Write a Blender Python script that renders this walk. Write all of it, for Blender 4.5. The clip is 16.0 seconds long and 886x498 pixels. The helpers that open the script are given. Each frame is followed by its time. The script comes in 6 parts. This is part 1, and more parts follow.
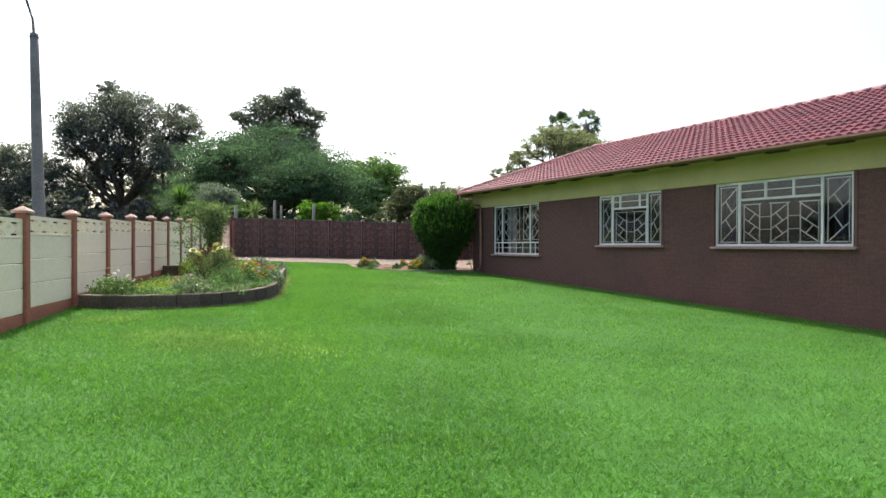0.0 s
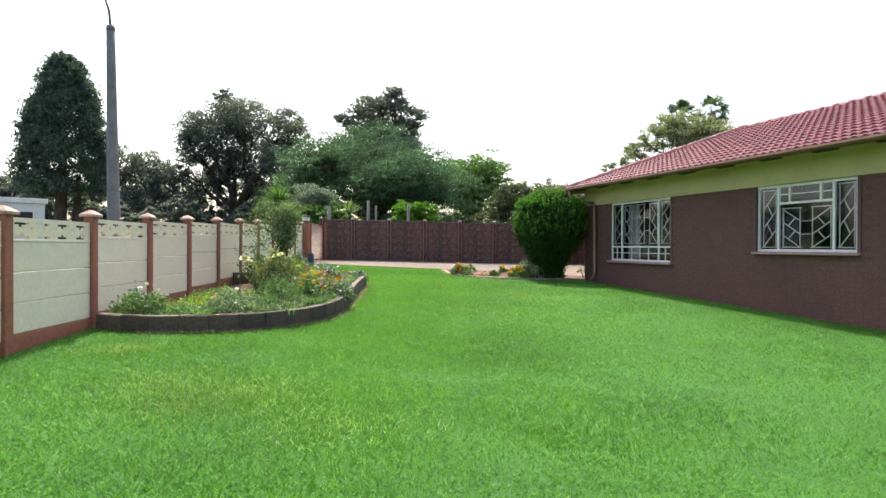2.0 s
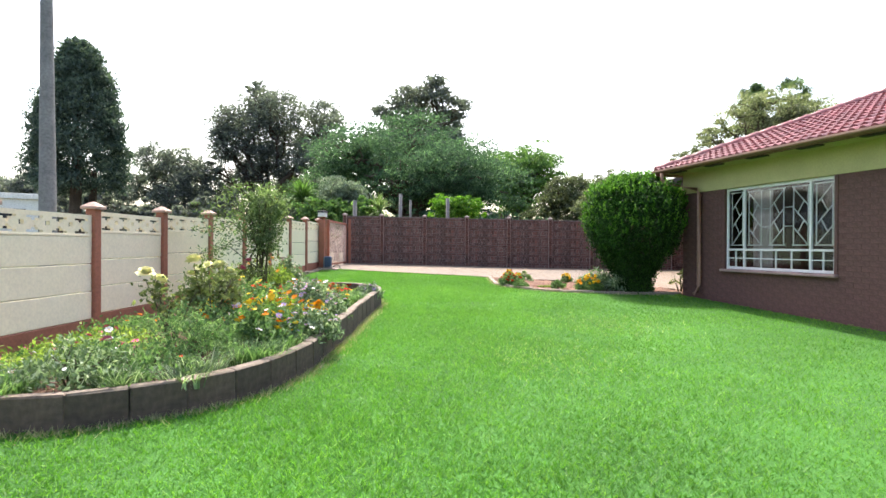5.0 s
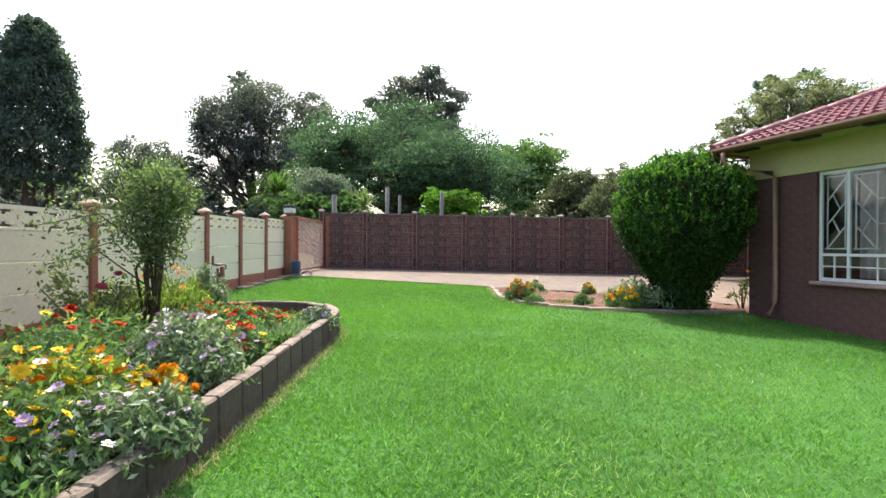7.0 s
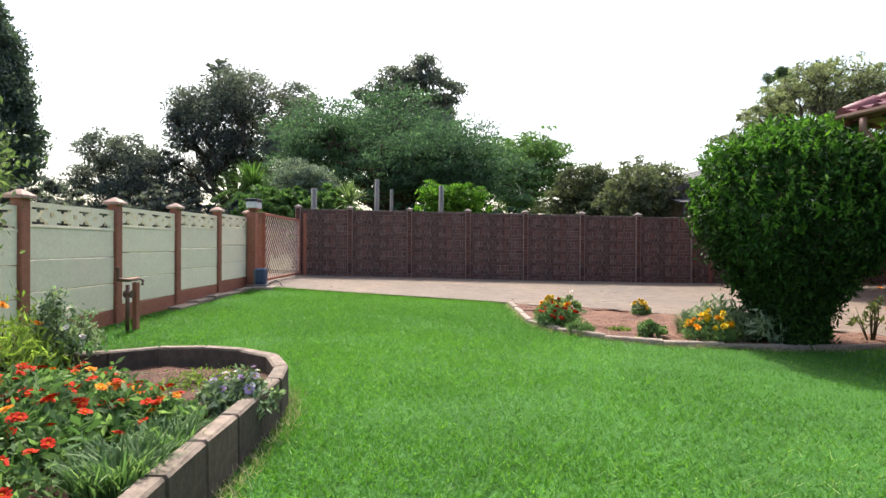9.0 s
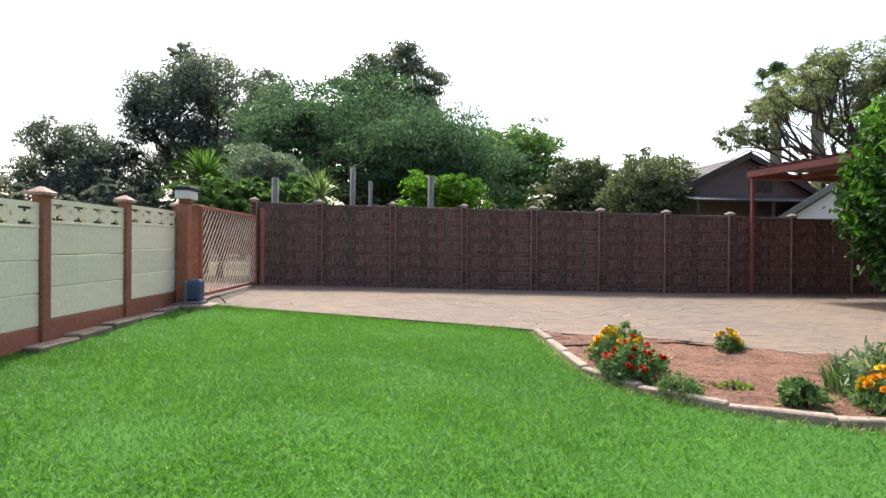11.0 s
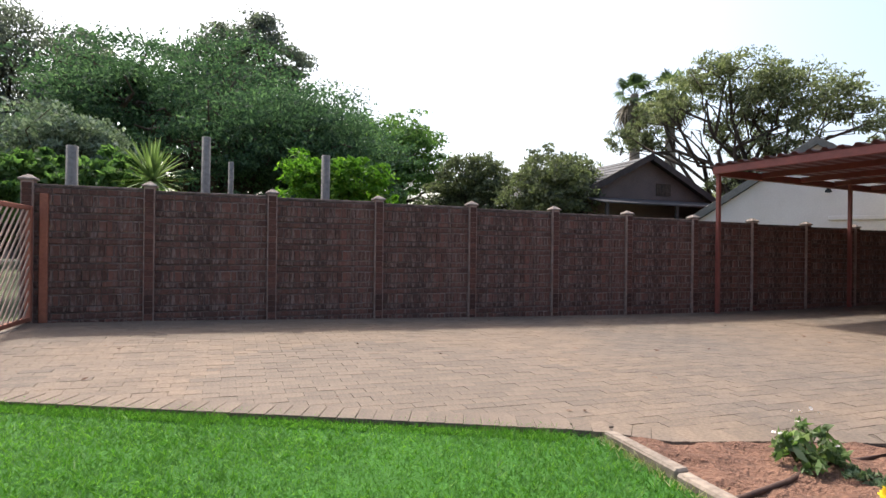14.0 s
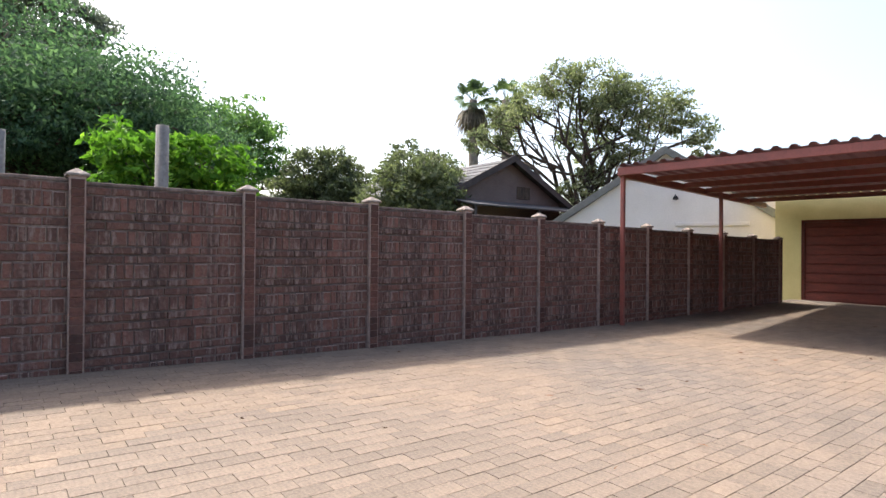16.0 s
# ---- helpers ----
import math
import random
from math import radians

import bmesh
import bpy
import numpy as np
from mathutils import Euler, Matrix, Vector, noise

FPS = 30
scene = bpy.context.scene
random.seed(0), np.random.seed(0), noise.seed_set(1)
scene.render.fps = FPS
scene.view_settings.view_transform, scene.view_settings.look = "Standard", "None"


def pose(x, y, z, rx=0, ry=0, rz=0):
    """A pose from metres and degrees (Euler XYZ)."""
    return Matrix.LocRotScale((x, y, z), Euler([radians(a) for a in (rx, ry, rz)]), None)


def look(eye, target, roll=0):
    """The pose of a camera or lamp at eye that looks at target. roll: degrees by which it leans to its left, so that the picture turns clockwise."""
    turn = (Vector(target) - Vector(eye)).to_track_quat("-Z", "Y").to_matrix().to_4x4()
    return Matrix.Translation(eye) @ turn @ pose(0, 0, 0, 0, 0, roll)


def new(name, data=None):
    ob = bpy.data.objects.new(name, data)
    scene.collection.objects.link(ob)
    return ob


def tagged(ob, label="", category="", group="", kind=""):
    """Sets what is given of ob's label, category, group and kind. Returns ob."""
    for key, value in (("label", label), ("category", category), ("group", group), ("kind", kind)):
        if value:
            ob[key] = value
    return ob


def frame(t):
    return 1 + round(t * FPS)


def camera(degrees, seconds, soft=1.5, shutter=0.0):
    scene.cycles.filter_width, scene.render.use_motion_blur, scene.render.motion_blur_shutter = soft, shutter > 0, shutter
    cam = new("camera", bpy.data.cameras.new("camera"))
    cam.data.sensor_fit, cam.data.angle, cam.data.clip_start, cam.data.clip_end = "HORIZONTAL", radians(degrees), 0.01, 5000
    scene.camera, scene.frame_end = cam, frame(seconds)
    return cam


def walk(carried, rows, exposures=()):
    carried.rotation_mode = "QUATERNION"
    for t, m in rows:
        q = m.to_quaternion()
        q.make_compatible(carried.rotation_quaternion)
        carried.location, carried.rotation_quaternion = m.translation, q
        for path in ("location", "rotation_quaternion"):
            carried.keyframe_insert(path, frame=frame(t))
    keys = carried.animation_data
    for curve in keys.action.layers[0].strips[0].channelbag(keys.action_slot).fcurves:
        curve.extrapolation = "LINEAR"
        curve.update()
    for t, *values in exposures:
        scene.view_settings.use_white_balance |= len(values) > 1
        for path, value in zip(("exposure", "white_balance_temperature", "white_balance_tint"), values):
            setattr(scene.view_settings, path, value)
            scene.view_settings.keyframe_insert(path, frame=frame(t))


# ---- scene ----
cam = camera(76.4, 16.0)
METRES, EYE, TILT, LEAN, TURN = 20.0, 1.2, 0.0, 0.0, -35.7
ROWS = [
    (0.0, 0.0, 0.0, 0.0, 0.0, -0.32, -0.11),
    (0.5, 0.0031, 0.0309, 0.0008, 2.56, -0.32, -0.14),
    (1.0, 0.002, 0.0608, 0.0019, 5.92, -0.31, -0.16),
    (1.5, 0.0033, 0.0889, 0.0031, 7.71, -0.31, -0.15),
    (2.0, 0.0001, 0.1162, 0.0049, 10.66, -0.29, -0.22),
    (2.5, -0.0044, 0.1428, 0.0078, 12.52, -0.27, -0.19),
    (3.0, -0.0098, 0.1709, 0.0081, 13.46, -0.25, -0.22),
    (5.5, -0.0415, 0.3336, 0.0066, 15.25, -0.28, -0.25),
    (6.0, -0.0468, 0.3677, 0.0077, 15.08, -0.27, -0.25),
    (6.5, -0.0553, 0.4015, 0.008, 14.92, -0.29, -0.26),
    (7.0, -0.0656, 0.4354, 0.0094, 14.97, -0.28, -0.26),
    (7.5, -0.0757, 0.468, 0.0102, 14.99, -0.3, -0.3),
    (8.0, -0.0873, 0.4991, 0.011, 14.9, -0.29, -0.28),
    (8.5, -0.0978, 0.5304, 0.0114, 14.56, -0.28, -0.29),
    (9.0, -0.1103, 0.5614, 0.013, 14.12, -0.27, -0.3),
    (11.5, -0.1663, 0.7142, 0.0169, 10.81, -0.25, -0.46),
    (12.0, -0.1789, 0.7446, 0.0181, 9.34, -0.21, -0.48),
    (12.5, -0.1921, 0.7737, 0.0197, 7.19, -0.15, -0.5),
    (13.0, -0.2052, 0.8003, 0.0205, 4.35, -0.11, -0.58),
    (13.5, -0.2179, 0.8258, 0.0213, 0.82, -0.04, -0.6),
    (14.0, -0.2283, 0.8517, 0.0223, -2.98, 0.05, -0.63),
    (14.5, -0.2394, 0.8783, 0.0222, -6.07, 0.14, -0.63),
    (15.0, -0.2467, 0.904, 0.0233, -11.25, 0.26, -0.58),
    (15.5, -0.2536, 0.9307, 0.0242, -16.04, 0.35, -0.54),
    (16.0, -0.2606, 0.9557, 0.0268, -20.4, 0.4, -0.5),
]
walk(cam, [(t, pose(0, 0, EYE, TILT, LEAN, TURN) @ pose(METRES * x, METRES * y, METRES * z, 90 + pitch, roll, yaw)) for t, x, y, z, yaw, pitch, roll in ROWS], [(0.0, 0.83), (1.0, 0.92), (2.0, 1.03), (3.0, 1.24), (5.5, 1.47), (6.5, 1.23), (7.5, 1.08), (9.0, 0.92), (12.5, 0.84), (13.5, 0.72), (14.5, 0.62), (16.0, 1.19)])

# ---- light ----
from mathutils.geometry import delaunay_2d_cdt

SUN = Vector((0.10, 0.68, 1.0)).normalized()
world = bpy.data.worlds.new("sky")
scene.world = world
world.use_nodes = True
wn = world.node_tree.nodes
sky = wn.new("ShaderNodeTexSky")
sky.sky_type = "NISHITA"
sky.sun_disc = False
sky.sun_elevation = math.asin(SUN.z)
sky.sun_rotation = math.atan2(SUN.x, SUN.y)
sky.air_density, sky.dust_density, sky.ozone_density = 1.0, 5.0, 1.0
wn["Background"].inputs[1].default_value = 0.20
world.node_tree.links.new(sky.outputs[0], wn["Background"].inputs[0])
sun = new("sun", bpy.data.lights.new("sun", "SUN"))
sun.data.energy, sun.data.angle, sun.data.color = 3.5, radians(2.0), (1.0, 0.96, 0.9)
sun.matrix_world = look(SUN * 60, (0, 0, 0))

# ---- materials ----


def nodes_of(name):
    m = bpy.data.materials.new(name)
    m.use_nodes = True
    t = m.node_tree
    return m, t.nodes, t.links, t.nodes["Principled BSDF"]


def noise_node(n, l, scale, detail=4.0, rough=0.6, stretch=None):
    co = n.new("ShaderNodeTexCoord")
    tex = n.new("ShaderNodeTexNoise")
    tex.inputs["Scale"].default_value, tex.inputs["Detail"].default_value, tex.inputs["Roughness"].default_value = scale, detail, rough
    if stretch:
        mp = n.new("ShaderNodeMapping")
        mp.inputs["Scale"].default_value = stretch
        l.new(co.outputs["Object"], mp.inputs[0])
        l.new(mp.outputs[0], tex.inputs["Vector"])
    else:
        l.new(co.outputs["Object"], tex.inputs["Vector"])
    return tex


def ramp_node(n, l, source, stops):
    r = n.new("ShaderNodeValToRGB")
    e = r.color_ramp.elements
    while len(e) < len(stops):
        e.new(0.5)
    for k, (p, c) in zip(e, stops):
        k.position, k.color = p, (*c, 1)
    l.new(source, r.inputs[0])
    return r


def mix_node(n, l, kind, fac, a, b):
    m = n.new("ShaderNodeMix")
    m.data_type, m.blend_type = "RGBA", kind
    for v, s in ((fac, m.inputs[0]), (a, m.inputs[6]), (b, m.inputs[7])):
        if isinstance(v, (int, float)):
            s.default_value = v
        elif isinstance(v, tuple):
            s.default_value = (*v, 1)
        else:
            l.new(v, s)
    return m.outputs[2]


def surface(name, colour, dark=None, scale=3.0, fine=40.0, rough=0.8, bump=0.3, depth=0.01, spread=0.0, island=False, metal=0.0, stretch=None, grime=0.35, spec=0.3, streak=None):
    """Two scales of noise between colour and dark, fine relief, and a spread of tone between pieces."""
    m, n, l, p = nodes_of(name)
    dark = dark or tuple(0.6 * c for c in colour)
    big, small = noise_node(n, l, scale, 5, 0.65, stretch), noise_node(n, l, fine, 3, 0.6)
    r = ramp_node(n, l, big.outputs[0], [(0.32, dark), (0.62, colour)])
    f = ramp_node(n, l, small.outputs[0], [(0.3, (1 - grime,) * 3), (0.7, (1 + 0.12 * grime,) * 3)])
    out = mix_node(n, l, "MULTIPLY", 1.0, r.outputs[0], f.outputs[0])
    if spread:
        if island:
            rnd = n.new("ShaderNodeNewGeometry").outputs["Random Per Island"]
        else:
            rnd = n.new("ShaderNodeObjectInfo").outputs["Random"]
        t = ramp_node(n, l, rnd, [(0.0, (1 - spread,) * 3), (0.5, (1, 1 - 0.1 * spread, 1 - 0.15 * spread)), (1.0, (1 + spread, 1 + 0.8 * spread, 1 + 0.7 * spread))])
        out = mix_node(n, l, "MULTIPLY", 1.0, out, t.outputs[0])
    if streak:
        run = noise_node(n, l, 7, 4, 0.7, (3.2, 3.2, 0.8))
        k = ramp_node(n, l, run.outputs[0], [(0.50, (0, 0, 0)), (0.66, (1, 1, 1))])
        out = mix_node(n, l, "MIX", k.outputs[0], out, streak)
    l.new(out, p.inputs["Base Color"])
    p.inputs["Roughness"].default_value, p.inputs["Metallic"].default_value = rough, metal
    p.inputs["Specular IOR Level"].default_value = spec
    b = n.new("ShaderNodeBump")
    b.inputs["Strength"].default_value, b.inputs["Distance"].default_value = bump, depth
    l.new(small.outputs[0], b.inputs["Height"])
    l.new(b.outputs[0], p.inputs["Normal"])
    return m


def leafy(name, colour, light, through_light=0.35, rough=0.65, spec=0.14, scale=0.6, low=0.7):
    """Leaves: tone by leaf and by patch, some light passing through."""
    m, n, l, p = nodes_of(name)
    rnd = n.new("ShaderNodeNewGeometry").outputs["Random Per Island"]
    r = ramp_node(n, l, rnd, [(0.0, tuple(0.6 * c for c in colour)), (0.55, colour), (1.0, light)])
    big = noise_node(n, l, scale, 3)
    f = ramp_node(n, l, big.outputs[0], [(0.35, (low, low, low + 0.02)), (0.65, (1.15, 1.12, 1.0))])
    out = mix_node(n, l, "MULTIPLY", 1.0, r.outputs[0], f.outputs[0])
    l.new(out, p.inputs["Base Color"])
    p.inputs["Roughness"].default_value = rough
    p.inputs["Specular IOR Level"].default_value = spec
    tr = n.new("ShaderNodeBsdfTranslucent")
    l.new(mix_node(n, l, "MULTIPLY", 1.0, out, (1.1, 1.25, 0.7)), tr.inputs[0])
    mx = n.new("ShaderNodeMixShader")
    mx.inputs[0].default_value = through_light
    l.new(p.outputs[0], mx.inputs[1])
    l.new(tr.outputs[0], mx.inputs[2])
    l.new(mx.outputs[0], n["Material Output"].inputs[0])
    return m


def glass(name):
    m, n, l, p = nodes_of(name)
    p.inputs["Base Color"].default_value = (0.95, 0.97, 0.97, 1)
    p.inputs["Roughness"].default_value, p.inputs["IOR"].default_value = 0.02, 1.5
    p.inputs["Transmission Weight"].default_value = 1.0
    return m


GRASS = leafy("lawn_grass", (0.082, 0.219, 0.03), (0.167, 0.324, 0.056), 0.5, 0.5, 0.2, 0.5, 0.86)
SOD = surface("lawn_sod", (0.046, 0.156, 0.017), (0.032, 0.11, 0.013), 0.9, 60, 0.95, 0.8, 0.02)
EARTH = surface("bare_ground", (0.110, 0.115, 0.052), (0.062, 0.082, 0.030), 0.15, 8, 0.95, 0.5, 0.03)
SOIL = surface("red_soil", (0.245, 0.130, 0.085), (0.145, 0.074, 0.050), 3.2, 28, 0.95, 1.0, 0.05)
BEDSOIL = surface("bed_soil", (0.15, 0.075, 0.05), (0.09, 0.05, 0.035), 3, 30, 0.95, 1.0, 0.05)
SAND = surface("paving_sand", (0.165, 0.128, 0.097), (0.085, 0.068, 0.056), 1.2, 60, 0.95, 0.6, 0.01)
PAVER = surface("clay_paver", (0.208, 0.155, 0.112), (0.142, 0.118, 0.098), 0.35, 45, 0.85, 0.5, 0.006, 0.13)
PAVERS = surface("clay_paver_field", (0.208, 0.155, 0.112), (0.142, 0.118, 0.098), 0.35, 45, 0.85, 0.5, 0.006, 0.13, True)
ROADTAR = surface("road_tar", (0.115, 0.108, 0.102), (0.08, 0.076, 0.072), 0.6, 50, 0.9, 0.5, 0.01)
CREAM = surface("cream_paint", (0.86, 0.76, 0.555), (0.78, 0.685, 0.495), 1.3, 35, 0.75, 0.25, 0.006, 0.05, False, grime=0.12)
RUST = surface("redbrown_paint", (0.37, 0.14, 0.085), (0.28, 0.105, 0.066), 2.0, 30, 0.7, 0.25, 0.006, 0.08, grime=0.25)
CAPPAINT = surface("cap_paint", (0.52, 0.36, 0.29), (0.40, 0.25, 0.19), 6, 40, 0.8, 0.3, 0.006, 0.1)
STEEL = surface("redoxide_steel", (0.26, 0.070, 0.052), (0.19, 0.055, 0.042), 3, 40, 0.5, 0.1, 0.003, grime=0.2, spec=0.5)
WALLBRICK = surface("precast_brick", (0.154, 0.074, 0.057), (0.085, 0.054, 0.046), 2.2, 26, 0.85, 0.8, 0.014, 0.38, True, stretch=(3, 3, 0.7), streak=(0.225, 0.158, 0.132))
POSTBRICK = surface("post_brick", (0.152, 0.068, 0.051), (0.092, 0.053, 0.044), 3, 26, 0.85, 0.8, 0.014, 0.35, True)
WALLBASE = surface("precast_mortar", (0.215, 0.160, 0.140), (0.050, 0.036, 0.031), 1.6, 30, 0.9, 0.6, 0.01, stretch=(2, 2, 0.8))
WALLEDGE = surface("precast_post_edge", (0.42, 0.30, 0.25), (0.22, 0.155, 0.13), 2, 30, 0.9, 0.4, 0.01)
CAPSTONE = surface("weathered_cap", (0.30, 0.25, 0.22), (0.19, 0.15, 0.13), 8, 40, 0.9, 0.4, 0.01, 0.12)
HBRICK = surface("house_brick", (0.148, 0.071, 0.059), (0.11, 0.055, 0.048), 0.9, 30, 0.75, 0.5, 0.008, 0.05, True)
HBRICKONE = surface("house_brick_single", (0.148, 0.071, 0.059), (0.11, 0.055, 0.048), 0.9, 30, 0.75, 0.5, 0.008, 0.05)
HMORTAR = surface("house_mortar", (0.140, 0.068, 0.057), (0.110, 0.056, 0.048), 3, 40, 0.9, 0.4, 0.006)
OLIVE = surface("olive_plaster", (0.49, 0.425, 0.205), (0.42, 0.365, 0.175), 1.2, 40, 0.8, 0.25, 0.006, grime=0.12)
TILE = surface("red_roof_tile", (0.225, 0.054, 0.063), (0.160, 0.042, 0.050), 0.9, 25, 0.6, 0.4, 0.008, 0.2, spec=0.45)
TILES = surface("red_roof_tile_field", (0.225, 0.054, 0.063), (0.160, 0.042, 0.050), 0.9, 25, 0.6, 0.4, 0.008, 0.2, True, spec=0.45)
GUTTER = surface("brown_gutter_paint", (0.30, 0.155, 0.10), (0.23, 0.115, 0.075), 3, 40, 0.5, 0.1, 0.003, grime=0.15, spec=0.5)
WHITE = surface("white_frame_paint", (0.72, 0.70, 0.67), (0.62, 0.60, 0.57), 4, 60, 0.45, 0.1, 0.002, grime=0.1, spec=0.5)
SILL = surface("sill_paint", (0.42, 0.27, 0.25), (0.32, 0.205, 0.19), 3, 40, 0.7, 0.2, 0.004)
BAR = surface("burglar_bar_paint", (0.80, 0.78, 0.74), (0.66, 0.64, 0.60), 6, 60, 0.5, 0.1, 0.002)
PANE = glass("window_glass")
LACE = surface("lace_curtain", (0.54, 0.46, 0.43), (0.42, 0.36, 0.34), 12, 90, 0.9, 0.3, 0.01)
DARKCLOTH = surface("dark_curtain", (0.07, 0.06, 0.10), (0.05, 0.045, 0.07), 6, 60, 0.9, 0.3, 0.01)
# darker than plaster: the dimness of the rooms is put into the colour
ROOM_DIMMED = surface("room_plaster_dimmed", (0.095, 0.082, 0.078), (0.07, 0.062, 0.058), 2, 20, 0.9, 0.2, 0.01)
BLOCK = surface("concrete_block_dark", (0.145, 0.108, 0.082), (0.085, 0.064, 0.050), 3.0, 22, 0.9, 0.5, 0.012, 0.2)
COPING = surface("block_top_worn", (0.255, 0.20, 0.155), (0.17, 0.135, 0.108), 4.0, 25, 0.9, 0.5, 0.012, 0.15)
KERB = surface("kerb_concrete", (0.36, 0.295, 0.235), (0.25, 0.2, 0.16), 3.0, 25, 0.9, 0.5, 0.012, 0.15)
CONCRETE = surface("grey_concrete", (0.24, 0.235, 0.225), (0.17, 0.165, 0.16), 2.0, 25, 0.85, 0.3, 0.01)
YELLOWWALL = surface("yellow_plaster", (0.66, 0.57, 0.27), (0.57, 0.49, 0.225), 1.2, 35, 0.8, 0.25, 0.006, grime=0.12)
DOORWOOD = surface("mahogany_door", (0.23, 0.055, 0.040), (0.14, 0.038, 0.029), 3, 40, 0.5, 0.2, 0.004, 0.1, stretch=(1, 1, 6), spec=0.4)
BEIGE = surface("beige_plaster", (0.74, 0.66, 0.60), (0.67, 0.59, 0.53), 0.8, 25, 0.85, 0.2, 0.006, grime=0.1)
GREYTILE = surface("grey_roof_tile", (0.095, 0.092, 0.098), (0.06, 0.058, 0.062), 1.0, 20, 0.7, 0.3, 0.01, 0.2, True)
DARKTIMBER = surface("dark_timber", (0.075, 0.06, 0.055), (0.05, 0.04, 0.037), 3, 30, 0.8, 0.2, 0.005)
DUSKWALL = surface("dusk_plaster", (0.17, 0.13, 0.115), (0.13, 0.10, 0.09), 1, 25, 0.85, 0.2, 0.006)
PALEWALL = surface("pale_plaster", (0.80, 0.78, 0.74), (0.72, 0.70, 0.66), 1, 25, 0.85, 0.2, 0.006)
BARK = surface("bark", (0.10, 0.075, 0.055), (0.05, 0.04, 0.03), 3, 18, 0.95, 1.0, 0.04, stretch=(3, 3, 0.6))
POLEWOOD = surface("weathered_pole", (0.24, 0.22, 0.20), (0.16, 0.145, 0.135), 3, 22, 0.9, 0.6, 0.01, stretch=(4, 4, 0.4))
STEM = surface("plant_stem", (0.07, 0.075, 0.03), (0.06, 0.045, 0.025), 8, 40, 0.8, 0.3, 0.004)
ZINC = surface("roof_sheet", (0.13, 0.05, 0.042), (0.09, 0.036, 0.03), 2, 25, 0.5, 0.1, 0.003, spec=0.5)
PIPE = surface("copper_pipe", (0.20, 0.11, 0.08), (0.13, 0.075, 0.06), 6, 40, 0.5, 0.2, 0.003, metal=0.5)
BLACK = surface("black_plastic", (0.025, 0.026, 0.03), (0.018, 0.019, 0.022), 6, 60, 0.45, 0.1, 0.002)
SLATE = surface("bluegrey_plastic", (0.07, 0.10, 0.17), (0.05, 0.072, 0.12), 6, 60, 0.5, 0.1, 0.002)

# distance haze over the dark trees is put into this lighter, blue-grey leaf colour
L_DARK_HAZY = leafy("dark_leaf_hazy", (0.134, 0.148, 0.170), (0.238, 0.255, 0.285), 0.58)
L_DEEP = leafy("deep_green_leaf", (0.066, 0.124, 0.084), (0.145, 0.235, 0.150), 0.5)
L_MID = leafy("mid_green_leaf", (0.10, 0.19, 0.065), (0.19, 0.31, 0.11), 0.5)
L_BRIGHT = leafy("bright_green_leaf", (0.10, 0.235, 0.028), (0.21, 0.38, 0.055), 0.45)
# the crown's shade and the shoots' sunlight are put into these two leaf colours
L_HEDGE_SHADED = leafy("hedge_leaf_shaded", (0.020, 0.056, 0.011), (0.062, 0.150, 0.026), 0.12, scale=1.0)
L_SHOOT_LIT = leafy("hedge_shoot_leaf_lit", (0.075, 0.19, 0.024), (0.19, 0.38, 0.055), 0.35, scale=1.0)
L_CYP = leafy("cypress_leaf", (0.071, 0.106, 0.098), (0.132, 0.172, 0.15), 0.4)
L_RED = leafy("bronze_leaf", (0.128, 0.147, 0.097), (0.209, 0.232, 0.155), 0.45)
L_GREY = leafy("greygreen_leaf", (0.175, 0.222, 0.190), (0.31, 0.37, 0.325), 0.35)
L_OLIVE = leafy("yellowgreen_leaf", (0.175, 0.195, 0.130), (0.345, 0.36, 0.265), 0.55)
L_PALM = leafy("palm_leaf", (0.085, 0.125, 0.07), (0.15, 0.21, 0.11), 0.45)
PALMWOOD = surface("palm_trunk", (0.25, 0.21, 0.17), (0.16, 0.13, 0.105), 2, 14, 0.95, 1.0, 0.05, stretch=(1, 1, 4))
L_STRAW = leafy("dry_frond", (0.15, 0.125, 0.10), (0.23, 0.195, 0.155), 0.25)

# ---- plan ----
HOUSE_O, HOUSE_A = Vector((10.017, 0.0)), radians(5.45)
HOUSE_D = Vector((math.sin(HOUSE_A), math.cos(HOUSE_A)))
HOUSE_N = Vector((-HOUSE_D.y, HOUSE_D.x))
FENCE_O, FENCE_BAY = Vector((0.391, 9.79)), 1.4446
FENCE_D = Vector((0.540, 1.339)).normalized()
DARK_O, DARK_BAY = Vector((6.37, 24.78)), 1.475
DARK_D = Vector((1.402, -0.442)).normalized()
DARK_N = Vector((0.3007, 0.9537))


def gz(x, y):
    """The height of the ground."""
    x, y = np.clip(x, -4, 26), np.clip(y, -4, 26)
    dip = np.interp(x, (8.5, 15.0, 18.0, 24.0), (0.0, 0.055, 0.055, 0.0)) * np.clip((y - 16.0) / 5.0, 0, 1)
    return -dip - 0.14635 - 0.01253 * x + 0.05169 * y - 0.00033 * x * y + 0.00062 * x * x - 0.00051 * y * y


# ---- mesh helpers ----


def np_mesh(name, verts, faces, mats):
    verts, faces = np.asarray(verts, np.float32), np.asarray(faces, np.int32)
    me = bpy.data.meshes.new(name)
    k = faces.shape[1]
    me.vertices.add(len(verts)), me.loops.add(faces.size), me.polygons.add(len(faces))
    me.vertices.foreach_set("co", verts.ravel())
    me.loops.foreach_set("vertex_index", faces.ravel())
    me.polygons.foreach_set("loop_start", np.arange(0, faces.size, k, dtype=np.int32))
    me.update(calc_edges=True)
    for m in mats:
        me.materials.append(m)
    me.shade_flat()
    return me


